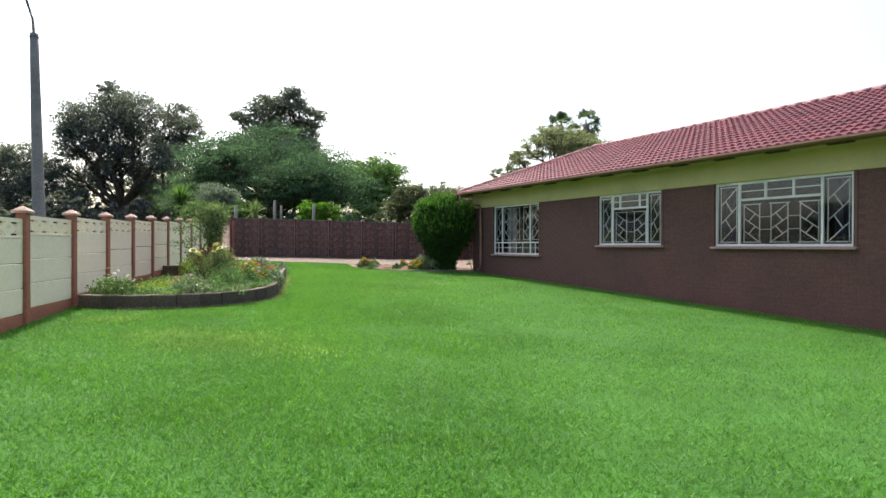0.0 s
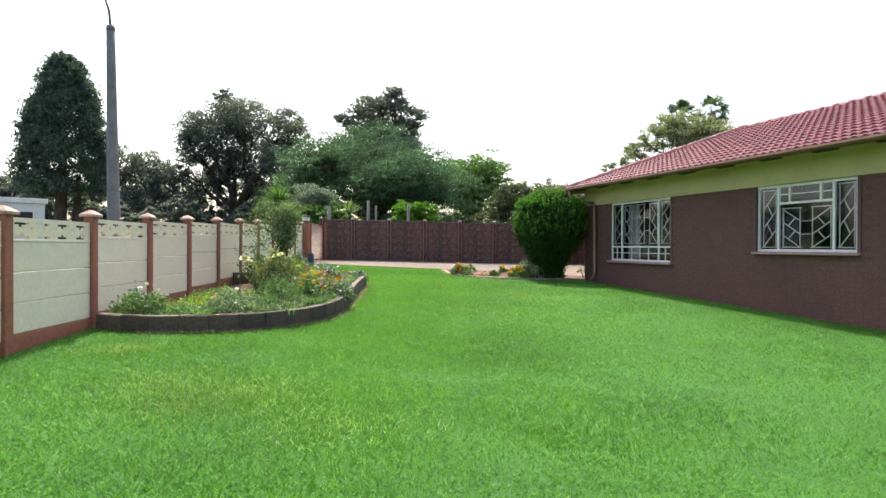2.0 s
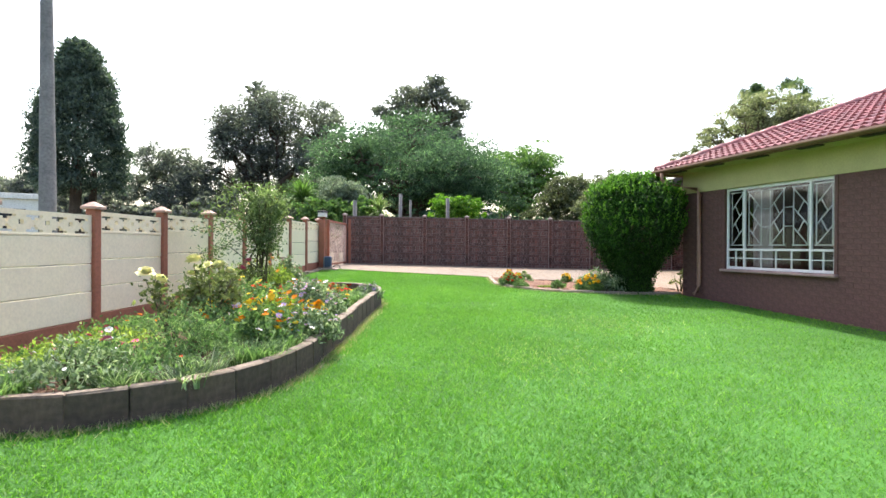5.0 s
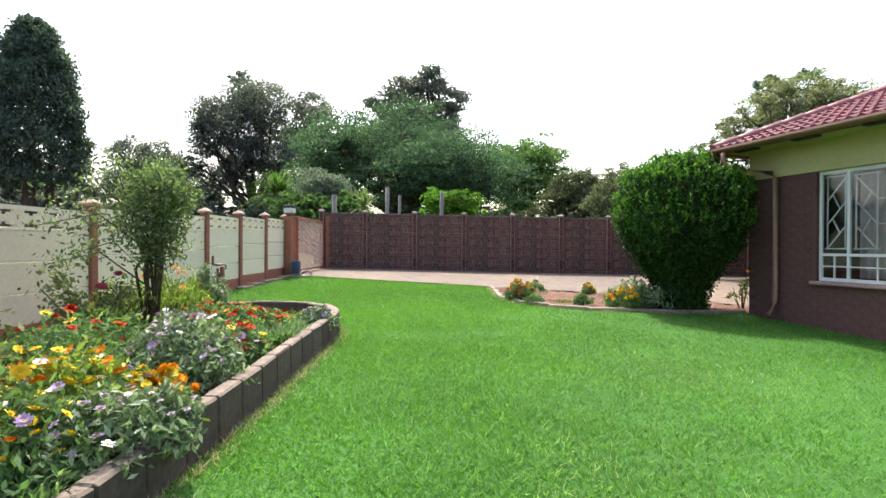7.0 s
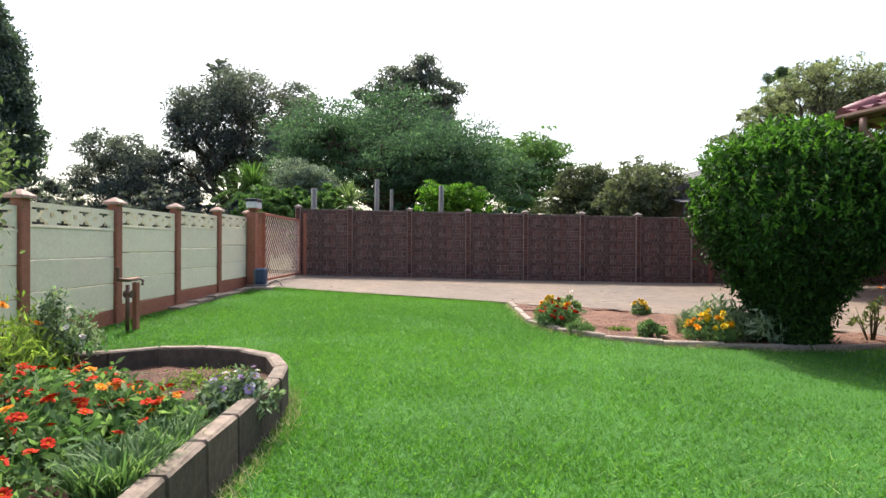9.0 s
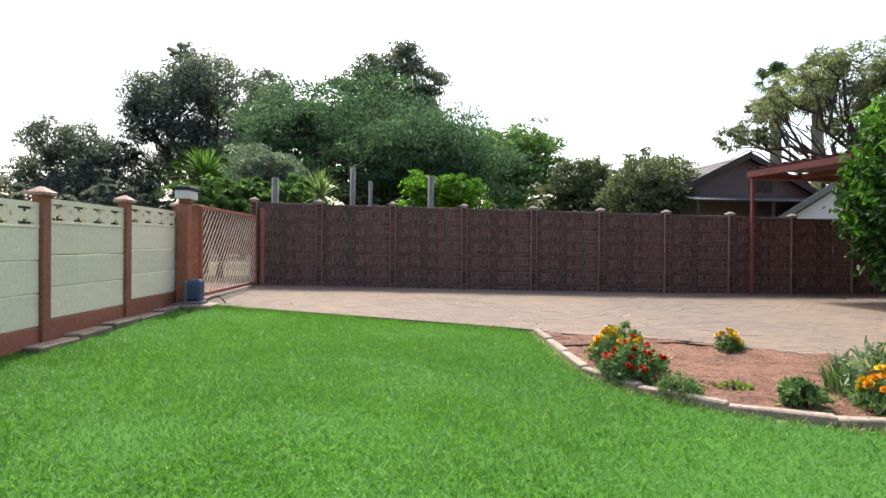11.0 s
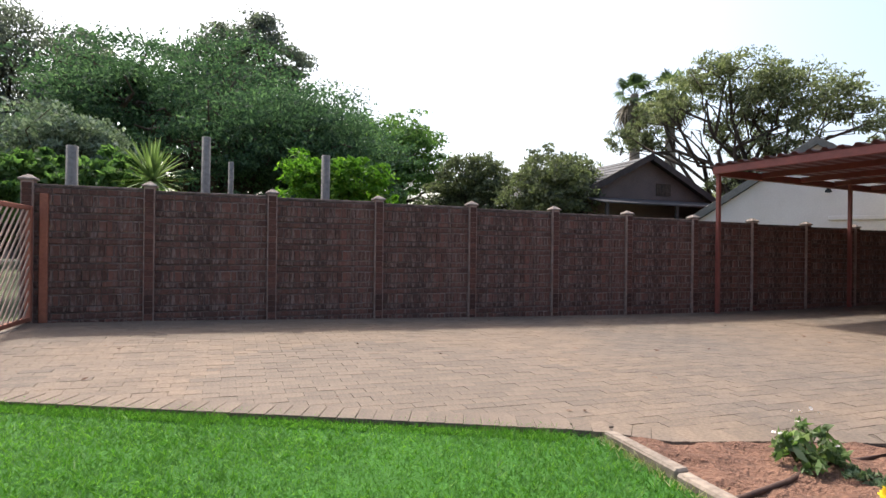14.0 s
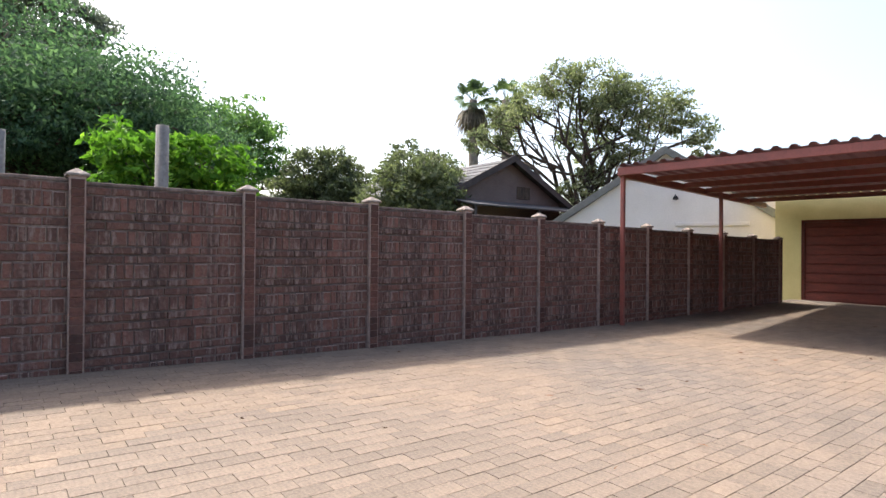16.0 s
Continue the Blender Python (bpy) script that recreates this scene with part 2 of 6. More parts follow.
def thing(name, label="", category="", x=0.0, y=0.0, z=0.0, rz=0.0, group="", kind=""):
    ob = new(name)
    ob.matrix_basis = pose(x, y, z, 0, 0, rz)
    return tagged(ob, label, category, group, kind)


def part(name, bm, material, parent=None, label="", smooth=False):
    me = bpy.data.meshes.new(name)
    bm.to_mesh(me)
    bm.free()
    for m in material if isinstance(material, (list, tuple)) else (material,):
        me.materials.append(m)
    if smooth:
        me.polygons.foreach_set("use_smooth", [True] * len(me.polygons))
    return child(name, me, parent, label)


def child(name, me, parent=None, label="", m=None):
    ob = new(name, me)
    ob.parent = parent
    if m is not None:
        ob.matrix_basis = m
    return tagged(ob, label)


def box(bm, x0, x1, y0, y1, z0, z1, bevel=0.0, m=None, mat=0):
    co = [(x, y, z) for x in (x0, x1) for y in (y0, y1) for z in (z0, z1)]
    v = [bm.verts.new(c) for c in co]
    fs = [bm.faces.new([v[i] for i in q]) for q in ((0, 1, 3, 2), (4, 6, 7, 5), (0, 4, 5, 1), (2, 3, 7, 6), (0, 2, 6, 4), (1, 5, 7, 3))]
    for f in fs:
        f.material_index = mat
    if bevel:
        es = list({e for f in fs for e in f.edges})
        r = bmesh.ops.bevel(bm, geom=es, offset=bevel, segments=1, affect="EDGES", profile=0.5)
        for f in r["faces"]:
            f.material_index = mat
        v = list({q for f in fs if f.is_valid for q in f.verts} | {q for f in r["faces"] for q in f.verts})
    if m is not None:
        bmesh.ops.transform(bm, matrix=m, verts=v)
    return bm


def boxed(*a, **k):
    return box(bmesh.new(), *a, **k)


def tube(bm, pts, radii, n=8, mat=0, cap=True):
    """A round tube along points."""
    rings = []
    for i, p in enumerate(pts):
        p = Vector(p)
        d = (Vector(pts[min(i + 1, len(pts) - 1)]) - Vector(pts[max(i - 1, 0)])).normalized()
        a = d.orthogonal().normalized() if abs(d.z) < 0.9 else Vector((1, 0, 0))
        a = (a - d * a.dot(d)).normalized()
        b = d.cross(a)
        r = radii[i] if isinstance(radii, (list, tuple)) else radii
        rings.append([bm.verts.new(p + (a * math.cos(2 * math.pi * k / n) + b * math.sin(2 * math.pi * k / n)) * r) for k in range(n)])
    for q, w in zip(rings, rings[1:]):
        for k in range(n):
            f = bm.faces.new((q[k], q[(k + 1) % n], w[(k + 1) % n], w[k]))
            f.material_index, f.smooth = mat, True
    if cap:
        bm.faces.new(rings[0][::-1]).material_index = mat
        bm.faces.new(rings[-1]).material_index = mat
    return bm


def prism(bm, ring, z0, z1, mat=0):
    """An upright prism over a plan outline."""
    a = [bm.verts.new((x, y, z0)) for x, y in ring]
    b = [bm.verts.new((x, y, z1)) for x, y in ring]
    n = len(ring)
    for k in range(n):
        bm.faces.new((a[k], a[(k + 1) % n], b[(k + 1) % n], b[k])).material_index = mat
    bm.faces.new(a[::-1]).material_index = mat
    bm.faces.new(b).material_index = mat
    return bm


def inside(px, py, ring):
    """Which of the points lie inside the outline."""
    hit = np.zeros(len(px), bool)
    for (x0, y0), (x1, y1) in zip(ring, ring[1:] + ring[:1]):
        if y0 != y1:
            hit ^= ((y0 > py) != (y1 > py)) & (px < (x1 - x0) * (py - y0) / (y1 - y0) + x0)
    return hit


def sheet(name, ring, step, dz, mat, lump=0.0, freq=3.0):
    """A sheet that follows the ground inside an outline."""
    edge = []
    for (x0, y0), (x1, y1) in zip(ring, ring[1:] + ring[:1]):
        k = max(1, int(math.hypot(x1 - x0, y1 - y0) / step))
        edge += [(x0 + (x1 - x0) * i / k, y0 + (y1 - y0) * i / k) for i in range(k)]
    xs, ys = [p[0] for p in ring], [p[1] for p in ring]
    g = np.array(np.meshgrid(np.arange(min(xs), max(xs), step), np.arange(min(ys), max(ys), step))).reshape(2, -1)
    g = g[:, inside(g[0], g[1], ring)]
    pts = [Vector(p) for p in edge] + [Vector((x, y)) for x, y in g.T]
    n = len(edge)
    vs, _, fs, *_ = delaunay_2d_cdt(pts, [(i, (i + 1) % n) for i in range(n)], [list(range(n))], 1, 1e-4)
    out = []
    for v in vs:
        h = noise.noise(Vector((v.x * freq, v.y * freq, 0))) * lump + noise.noise(Vector((v.x * freq * 3, v.y * freq * 3, 5))) * lump * 0.5 if lump else 0
        out.append((v.x, v.y, float(gz(v.x, v.y)) + (dz(v.x, v.y) if callable(dz) else dz) + h))
    me = bpy.data.meshes.new(name)
    me.from_pydata(out, [], fs)
    me.materials.append(mat)
    ob = new(name, me)
    return ob


def split_pieces(name, field, placed, mesh, verts, faces, mat_field, parent, centre, count=300):
    """Pieces of one shape: those about the centre as objects of their own, the rest joined."""
    order = sorted(range(len(placed)), key=lambda i: (placed[i].translation.xy - Vector(centre)).length)
    near, far = set(order[:count]), order[count:]
    for i in sorted(near):
        child(name, mesh, parent, m=placed[i])
    if far:
        v = np.array(verts)
        f = np.array(faces)
        mats = np.array([[list(r) for r in placed[i]] for i in far])
        vv = np.einsum("nij,kj->nki", mats[:, :3, :3], v) + mats[:, None, :3, 3]
        ff = f[None] + (np.arange(len(far)) * len(v))[:, None, None]
        ob = child(field, np_mesh(field, vv.reshape(-1, 3), ff.reshape(-1, f.shape[1]), [mat_field]), parent)
        tagged(ob, kind="stuff")


# a chamfered slab without its underside: top face, sloping rim, sides
def slab_shape(lx, ly, h, c):
    v, f = [], []
    for z, k in ((0, 0), (h - c, 0), (h, c)):
        for sx, sy in ((-1, -1), (1, -1), (1, 1), (-1, 1)):
            v.append((sx * (lx / 2 - k), sy * (ly / 2 - k), z))
    for r in (0, 4):
        for k in range(4):
            f.append((r + k, r + (k + 1) % 4, r + 4 + (k + 1) % 4, r + 4 + k))
    f.append((8, 9, 10, 11))
    return v, f

# ---- ground ----


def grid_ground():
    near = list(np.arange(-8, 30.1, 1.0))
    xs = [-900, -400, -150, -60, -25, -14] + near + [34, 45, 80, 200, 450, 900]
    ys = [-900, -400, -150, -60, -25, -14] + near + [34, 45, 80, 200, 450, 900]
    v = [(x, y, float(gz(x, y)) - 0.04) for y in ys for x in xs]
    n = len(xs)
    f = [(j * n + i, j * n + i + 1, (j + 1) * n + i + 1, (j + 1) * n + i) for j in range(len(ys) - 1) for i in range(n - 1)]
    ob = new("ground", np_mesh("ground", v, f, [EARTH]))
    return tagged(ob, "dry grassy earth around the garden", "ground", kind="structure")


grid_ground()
BED_KERB = [(11.5, 14.36), (10.97, 14.39), (10.36, 14.57), (9.83, 14.81), (9.31, 15.07), (8.87, 15.44), (8.59, 15.95), (8.46, 16.4), (8.50, 16.8), (8.63, 17.13), (8.83, 17.63), (9.02, 18.17), (9.16, 18.52)]
LAWN_EDGE = [(8.99, 18.70), (8.19, 19.39), (7.38, 20.09), (6.84, 20.56), (6.28, 21.04), (5.85, 21.40), (5.5, 21.55)]
LAWN = [(-5.9, -6.2), (9.43, -6.2), (11.37, 14.2)] + BED_KERB + LAWN_EDGE + [(5.22, 21.55), (4.86, 20.75), (4.45, 19.55), (4.2, 19.25), (3.98, 18.72)]
tagged(sheet("lawn", LAWN, 0.5, 0.0, SOD, 0.008, 1.5), "short green lawn sloping gently up to the driveway", "lawn", kind="structure")
BED_BACK = [(9.34, 18.22), (9.66, 18.01), (9.98, 17.82), (10.42, 17.49), (10.82, 16.9), (11.6, 16.0), (12.2, 14.6)]
PAVED = [(5.3, 21.75)] + LAWN_EDGE[::-1] + BED_KERB[-1:] + BED_BACK + [(12.3, 14.0), (20.0, 13.3), (23.7, 13.2), (24.55, 19.2), (6.9, 24.75), (6.45, 24.9), (4.6, 25.6), (3.4, 22.7)]
tagged(sheet("pavement", PAVED, 0.8, 0.0215, SAND), "sandy bed under the driveway pavers", "paving", kind="structure")
BED = BED_KERB + BED_BACK + [(11.6, 14.3)]
tagged(sheet("flower_bed", BED, 0.07, 0.025, SOIL, 0.035, 5.0), "bare red soil bed beside the lawn", "flower bed", kind="structure")

tagged(sheet("road", [(-40, -40), (-33, -40), (8.5, 60), (1.5, 60)], 4, -0.03, ROADTAR), "tarred street outside the garden wall", "road", kind="structure")


# ---- boundary walls ----
def fence_post_mesh(h):
    bm = boxed(-0.058, 0.058, -0.055, 0.055, -0.15, h, 0.008)
    return bm


def cap_mesh(w, h, base=0.035):
    bm = bmesh.new()
    box(bm, -w, w, -w, w, 0, base, 0.006)
    k = w * 0.93
    a = [bm.verts.new((x, y, base)) for x, y in ((-k, -k), (k, -k), (k, k), (-k, k))]
    t = [bm.verts.new((x * 0.15, y * 0.15, base + h)) for x, y in ((-k, -k), (k, -k), (k, k), (-k, k))]
    for i in range(4):
        bm.faces.new((a[i], a[(i + 1) % 4], t[(i + 1) % 4], t[i]))
    bm.faces.new(t)
    return bm


def to_mesh(name, bm, mats):
    me = bpy.data.meshes.new(name)
    bm.to_mesh(me)
    bm.free()
    for m in mats:
        me.materials.append(m)
    return me


def deco_panel():
    """The pierced top panel: rows of stepped slots and square holes between."""
    cols, w = 44, 1.33
    cw, ch = w / cols, 0.0226
    solid = [[True] * cols for _ in range(10)]
    for c in range(cols):
        u = c % 11
        for row, half in ((2, 4), (3, 2), (4, 1), (6, 1), (7, 2), (8, 4)):
            if abs(u - 5) < half:
                solid[row][c] = False
        if u in (10, 0) and 0 < c < cols - 1:
            solid[5][c] = solid[4][c] = False
    bm = bmesh.new()
    for r, row in enumerate(solid):
        c = 0
        while c < cols:
            if row[c]:
                d = c
                while d < cols and row[d]:
                    d += 1
                box(bm, -w / 2 + c * cw, -w / 2 + d * cw, -0.018, 0.018, (10 - r - 1) * ch, (10 - r) * ch)
                c = d
            else:
                c += 1
    box(bm, -w / 2, w / 2, -0.026, 0.026, -0.010, 0.012, 0.003)
    return bm


fence = thing("precast_garden_wall", "cream precast garden wall with red-brown posts and base", "garden wall", kind="structure")
angle_f = math.degrees(math.atan2(FENCE_D.y, FENCE_D.x))
post_me = to_mesh("post", fence_post_mesh(1.62), [RUST])
cap_me = to_mesh("cap", cap_mesh(0.092, 0.05), [CAPPAINT])
deco_me = to_mesh("pierced_panel", deco_panel(), [CREAM])
panel_me = to_mesh("panel", boxed(-0.665, 0.665, -0.02, 0.02, 0.004, 0.299, 0.007), [CREAM])
base_me = to_mesh("base_panel", boxed(-0.665, 0.665, -0.022, 0.022, -0.35, 0.268, 0.006), [RUST])
for i in range(-11, 10):
    p = FENCE_O + FENCE_D * FENCE_BAY * i
    top = 1.704 + 0.048 * i - 0.03
    q = child("post", post_me, fence, m=pose(p.x, p.y, top - 1.66, 0, 0, angle_f))
    child("cap", cap_me, fence, m=pose(p.x, p.y, top - 0.045, 0, 0, angle_f))
    if i < 9:
        c = p + FENCE_D * FENCE_BAY / 2
        zt = top + 0.024 - 0.088
        child("pierced_panel", deco_me, fence, m=pose(c.x, c.y, zt - 0.226, 0, 0, angle_f))
        for k in range(3):
            child("panel", panel_me, fence, m=pose(c.x, c.y, zt - 0.230 - 0.302 * (k + 1), random.uniform(-0.6, 0.6), 0, angle_f))
        child("base_panel", base_me, fence, m=pose(c.x, c.y, zt - 1.406, 0, 0, angle_f))
# strip of concrete along the foot of the wall near the gate
strip = thing("footing_strip", "worn concrete footing along the wall", "kerb", kind="structure")
for k in range(6):
    a = FENCE_O + FENCE_D * FENCE_BAY * (6.95 + 0.40 * k) + Vector((FENCE_D.y, -FENCE_D.x)) * 0.15
    part("kerb_block", boxed(-0.275, 0.275, -0.085, 0.085 + 0.02 * (k % 2), -0.1, 0.012 + 0.012 * (k % 3), 0.012, pose(a.x, a.y, float(gz(a.x, a.y)) + 0.03, 0, 0, angle_f + (k % 3 - 1) * 1.5)), COPING, strip)

dark = thing("brick_pattern_wall", "dark brown precast wall with brick-pattern panels", "garden wall", kind="structure")
angle_d = math.degrees(math.atan2(DARK_D.y, DARK_D.x))


def brick_panel(seed, h=0.30, w=1.375):
    """A cast panel: a course of stretchers, a course of upright bricks, a course of stretchers."""
    rng = random.Random(seed)
    bm = boxed(-w / 2, w / 2, -0.022, 0.022, 0, h, 0.004, mat=1)
    for z0, z1, upright in ((0.006, 0.072, 0), (0.082, 0.214, 1), (0.224, 0.292, 0)):
        x = -w / 2 + 0.006
        while x < w / 2 - 0.03:
            d = rng.choice((0.062, 0.07, 0.075, 0.10, 0.13)) if upright else rng.choice((0.11, 0.2, 0.215, 0.225, 0.16, 0.30))
            e = min(x + d, w / 2 - 0.006)
            g = rng.uniform(0.004, 0.009)
            y = -0.022 - rng.uniform(0.006, 0.014)
            zz0, zz1 = z0 + rng.uniform(0, 0.004), z1 - rng.uniform(0, 0.005)
            b = [bm.verts.new(c) for c in ((x + g / 2, -0.021, zz0), (e - g / 2, -0.021, zz0), (e - g / 2, -0.021, zz1), (x + g / 2, -0.021, zz1))]
            k = 0.006
            t = [bm.verts.new(c) for c in ((x + g / 2 + k, y, zz0 + k), (e - g / 2 - k, y + rng.uniform(-0.002, 0.002), zz0 + k), (e - g / 2 - k, y, zz1 - k), (x + g / 2 + k, y, zz1 - k))]
            worn = rng.random() < 0.45
            for i in range(4):
                bm.faces.new((b[i], b[(i + 1) % 4], t[(i + 1) % 4], t[i])).material_index = 2 if worn and upright and rng.random() < 0.7 else 0
            bm.faces.new(t)
            x = e
    return bm


def brick_post():
    bm = boxed(-0.062, 0.062, -0.075, 0.075, -0.2, 1.80, 0.005, mat=1)
    for k in range(24):
        z = -0.1 + k * 0.078
        box(bm, -0.049, 0.049, -0.084, -0.07, z + 0.002, z + 0.076, 0.003, mat=0)
    return bm


dpost_me = to_mesh("post", brick_post(), [POSTBRICK, WALLEDGE])
dcap_me = to_mesh("cap", cap_mesh(0.088, 0.045, 0.028), [CAPSTONE])
dpanel = [to_mesh("panel", brick_panel(40 + k), [WALLBRICK, WALLBASE, WALLEDGE]) for k in range(8)]
coping_me = to_mesh("coping", boxed(-0.69, 0.69, -0.03, 0.03, 0, 0.035, 0.006), [WALLBASE])
for i in range(0, 13):
    p = DARK_O + DARK_D * (DARK_BAY * i if i else 0.20)
    top = 2.471 - 0.021 * i
    child("post", dpost_me, dark, m=pose(p.x, p.y, top - 1.86, 0, 0, angle_d))
    child("cap", dcap_me, dark, m=pose(p.x, p.y, top - 0.065, 0, 0, angle_d))
    if i < 12:
        short = Matrix.Diagonal((1.0 if i else 0.865, 1, 1, 1))
        c = p + DARK_D * (DARK_BAY * 0.5 if i else 0.6375)
        zt = top - 0.10
        child("coping", coping_me, dark, m=pose(c.x, c.y, zt - 0.036, 0, 0, angle_d) @ short)
        for k in range(6):
            child("panel", random.choice(dpanel), dark, m=pose(c.x, c.y, zt - 0.036 - 0.30 * (k + 1), 0, 0, angle_d) @ short)

# plain wall that closes the garden behind
back = part("wall_south", boxed(-6.2, 10.0, -6.5, -6.3, -0.6, 1.5, 0.01), CREAM)
tagged(back, "plain cream wall closing the garden", "wall", kind="structure")

# ---- house ----
house = thing("house", "single-storey brown brick house with a red tiled roof", "house", HOUSE_O.x, HOUSE_O.y, 0, -5.45)
# local frame: y along the front wall, -x towards the lawn
S0, S1, DEPTH, HEAD = -6.0, 14.24, 9.0, 2.395
WINDOWS = [(10.98, 13.11, 0.955, "a"), (7.01, 8.80, 1.222, "b"), (3.42, 5.785, 1.20, "c")]


wall = thing("front_wall", "dark brown face brick wall")
wall.parent = house
cuts = sorted((a, b, z) for a, b, z, _ in WINDOWS)
y = S0
for a, b, z in cuts + [(S1, S1, 0)]:
    part("wall_pier", boxed(0.012, 0.22, y, a, -0.6, HEAD), HMORTAR, wall)
    if b > a:
        part("wall_apron", boxed(0.012, 0.22, a, b, -0.6, z - 0.05), HMORTAR, wall)
    y = b


part("plaster_band", boxed(-0.004, 0.22, S0, S1, HEAD, 2.86, 0.004), OLIVE, house, "olive green plaster band under the eaves")
part("end_wall", boxed(0.225, DEPTH, S1 - 0.22, S1 - 0.012, -0.6, 2.85), HMORTAR, house)
part("back_wall", boxed(DEPTH - 0.2, DEPTH, S0 + 0.24, S1 - 0.24, -0.6, 2.85), HMORTAR, house)
part("rear_end_wall", boxed(0.225, DEPTH, S0, S0 + 0.22, -0.6, 2.85), HMORTAR, house)
part("inner_wall", boxed(3.2, 3.3, S0 + 0.3, S1 - 0.3, 0.3, 2.8), ROOM_DIMMED, house)
part("inner_floor", boxed(0.23, 3.2, S0 + 0.3, S1 - 0.3, 0.25, 0.32), ROOM_DIMMED, house)
part("inner_ceiling", boxed(0.23, DEPTH - 0.3, S0 + 0.3, S1 - 0.3, 2.70, 2.75), ROOM_DIMMED, house)
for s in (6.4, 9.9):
    part("partition", boxed(0.23, 3.19, s, s + 0.1, 0.33, 2.69), ROOM_DIMMED, house)

# face bricks
bv, bf = slab_shape(0.221, 0.072, 0.014, 0.002)
# turned so that the slab's top faces the lawn (-x), its length along y
turn = Matrix(((0, 0, -1, 0), (1, 0, 0, 0), (0, 1, 0, 0), (0, 0, 0, 1)))
placed = []
course, row = 0.0776, 0
z = -0.35
while z < HEAD - 0.03:
    y = 2.0 + (0.115 if row % 2 else 0.0)
    while y < S1 - 0.12:
        clear = all(not (a - 0.115 < y < b + 0.115 and z > zs - 0.13) for a, b, zs, _ in WINDOWS)
        if clear and z > float(gz(10.3 + 0.09 * y, y)) - 0.12:
            jitter = random.uniform(-0.001, 0.001)
            placed.append(Matrix.Translation((0.0225 + jitter, y, z)) @ turn @ pose(0, 0, 0, random.uniform(-0.2, 0.2), random.uniform(-0.2, 0.2), 0))
        y += 0.2285
    z += course
    row += 1
brick_me = bpy.data.meshes.new("brick")
brick_me.from_pydata(bv, [], bf)
brick_me.materials.append(HBRICKONE)
split_pieces("brick", "brick_field", placed, brick_me, bv, bf, HBRICK, wall, (0, 12.5))
# jamb closers beside the openings
for a, b, zs, _ in WINDOWS:
    for s in (a - 0.06, b + 0.0):
        part("jamb_brick", boxed(-0.002, 0.10, s + 0.002, s + 0.058, zs - 0.04, HEAD - 0.002, 0.004), HBRICKONE, wall)


def chevrons(bm, y0, y1, z0, z1, rows, flip, r=0.0105, x=0.09):
    """Burglar bars: uprights at the sides and broken diagonals between."""
    for yy in (y0, y1):
        tube(bm, [(x, yy, z0), (x, yy, z1)], r, 5)
    for zz in (z0, z1):
        tube(bm, [(x, y0 - 0.03, zz), (x, y1 + 0.03, zz)], r, 5)
    h = (z1 - z0) / rows
    for k in range(rows):
        a, b = (y0, y1) if (flip > 0) else (y1, y0)
        za, rise = z0 + k * h, 0.92 * h
        tube(bm, [(x, a, za), (x, b, za + rise)], r, 5)
        if k < rows - 1:
            tube(bm, [(x, a + (b - a) * 0.70, za + 0.70 * rise), (x, a + (b - a) * 0.28, za + h + 0.28 * rise)], r, 5)


def screen(bars, a, b, cut, side_lo, side_hi, lo, hi, ways):
    """Burglar bars over a whole window: the side lights, then chevron columns with plain ones between."""
    chevrons(bars, cut[0] + 0.07, b - 0.09, side_lo + 0.08, side_hi - 0.08, 3, -1)
    chevrons(bars, a + 0.09, cut[1] - 0.07, side_lo + 0.08, side_hi - 0.08, 3, -1)
    y, unit = cut[1] + 0.07, (cut[0] - cut[1] - 0.14) / (len(ways) + 0.7 * (len(ways) - 1))
    for k, way in enumerate(ways):
        chevrons(bars, y, y + unit, lo + 0.08, hi - 0.09, 3, way)
        if k < len(ways) - 1:
            for share in (0.33, 0.66):
                z = lo + 0.08 + share * (hi - lo - 0.17)
                tube(bars, [(0.09, y + unit, z), (0.09, y + 1.7 * unit, z)], 0.0075, 5)
        y += 1.7 * unit


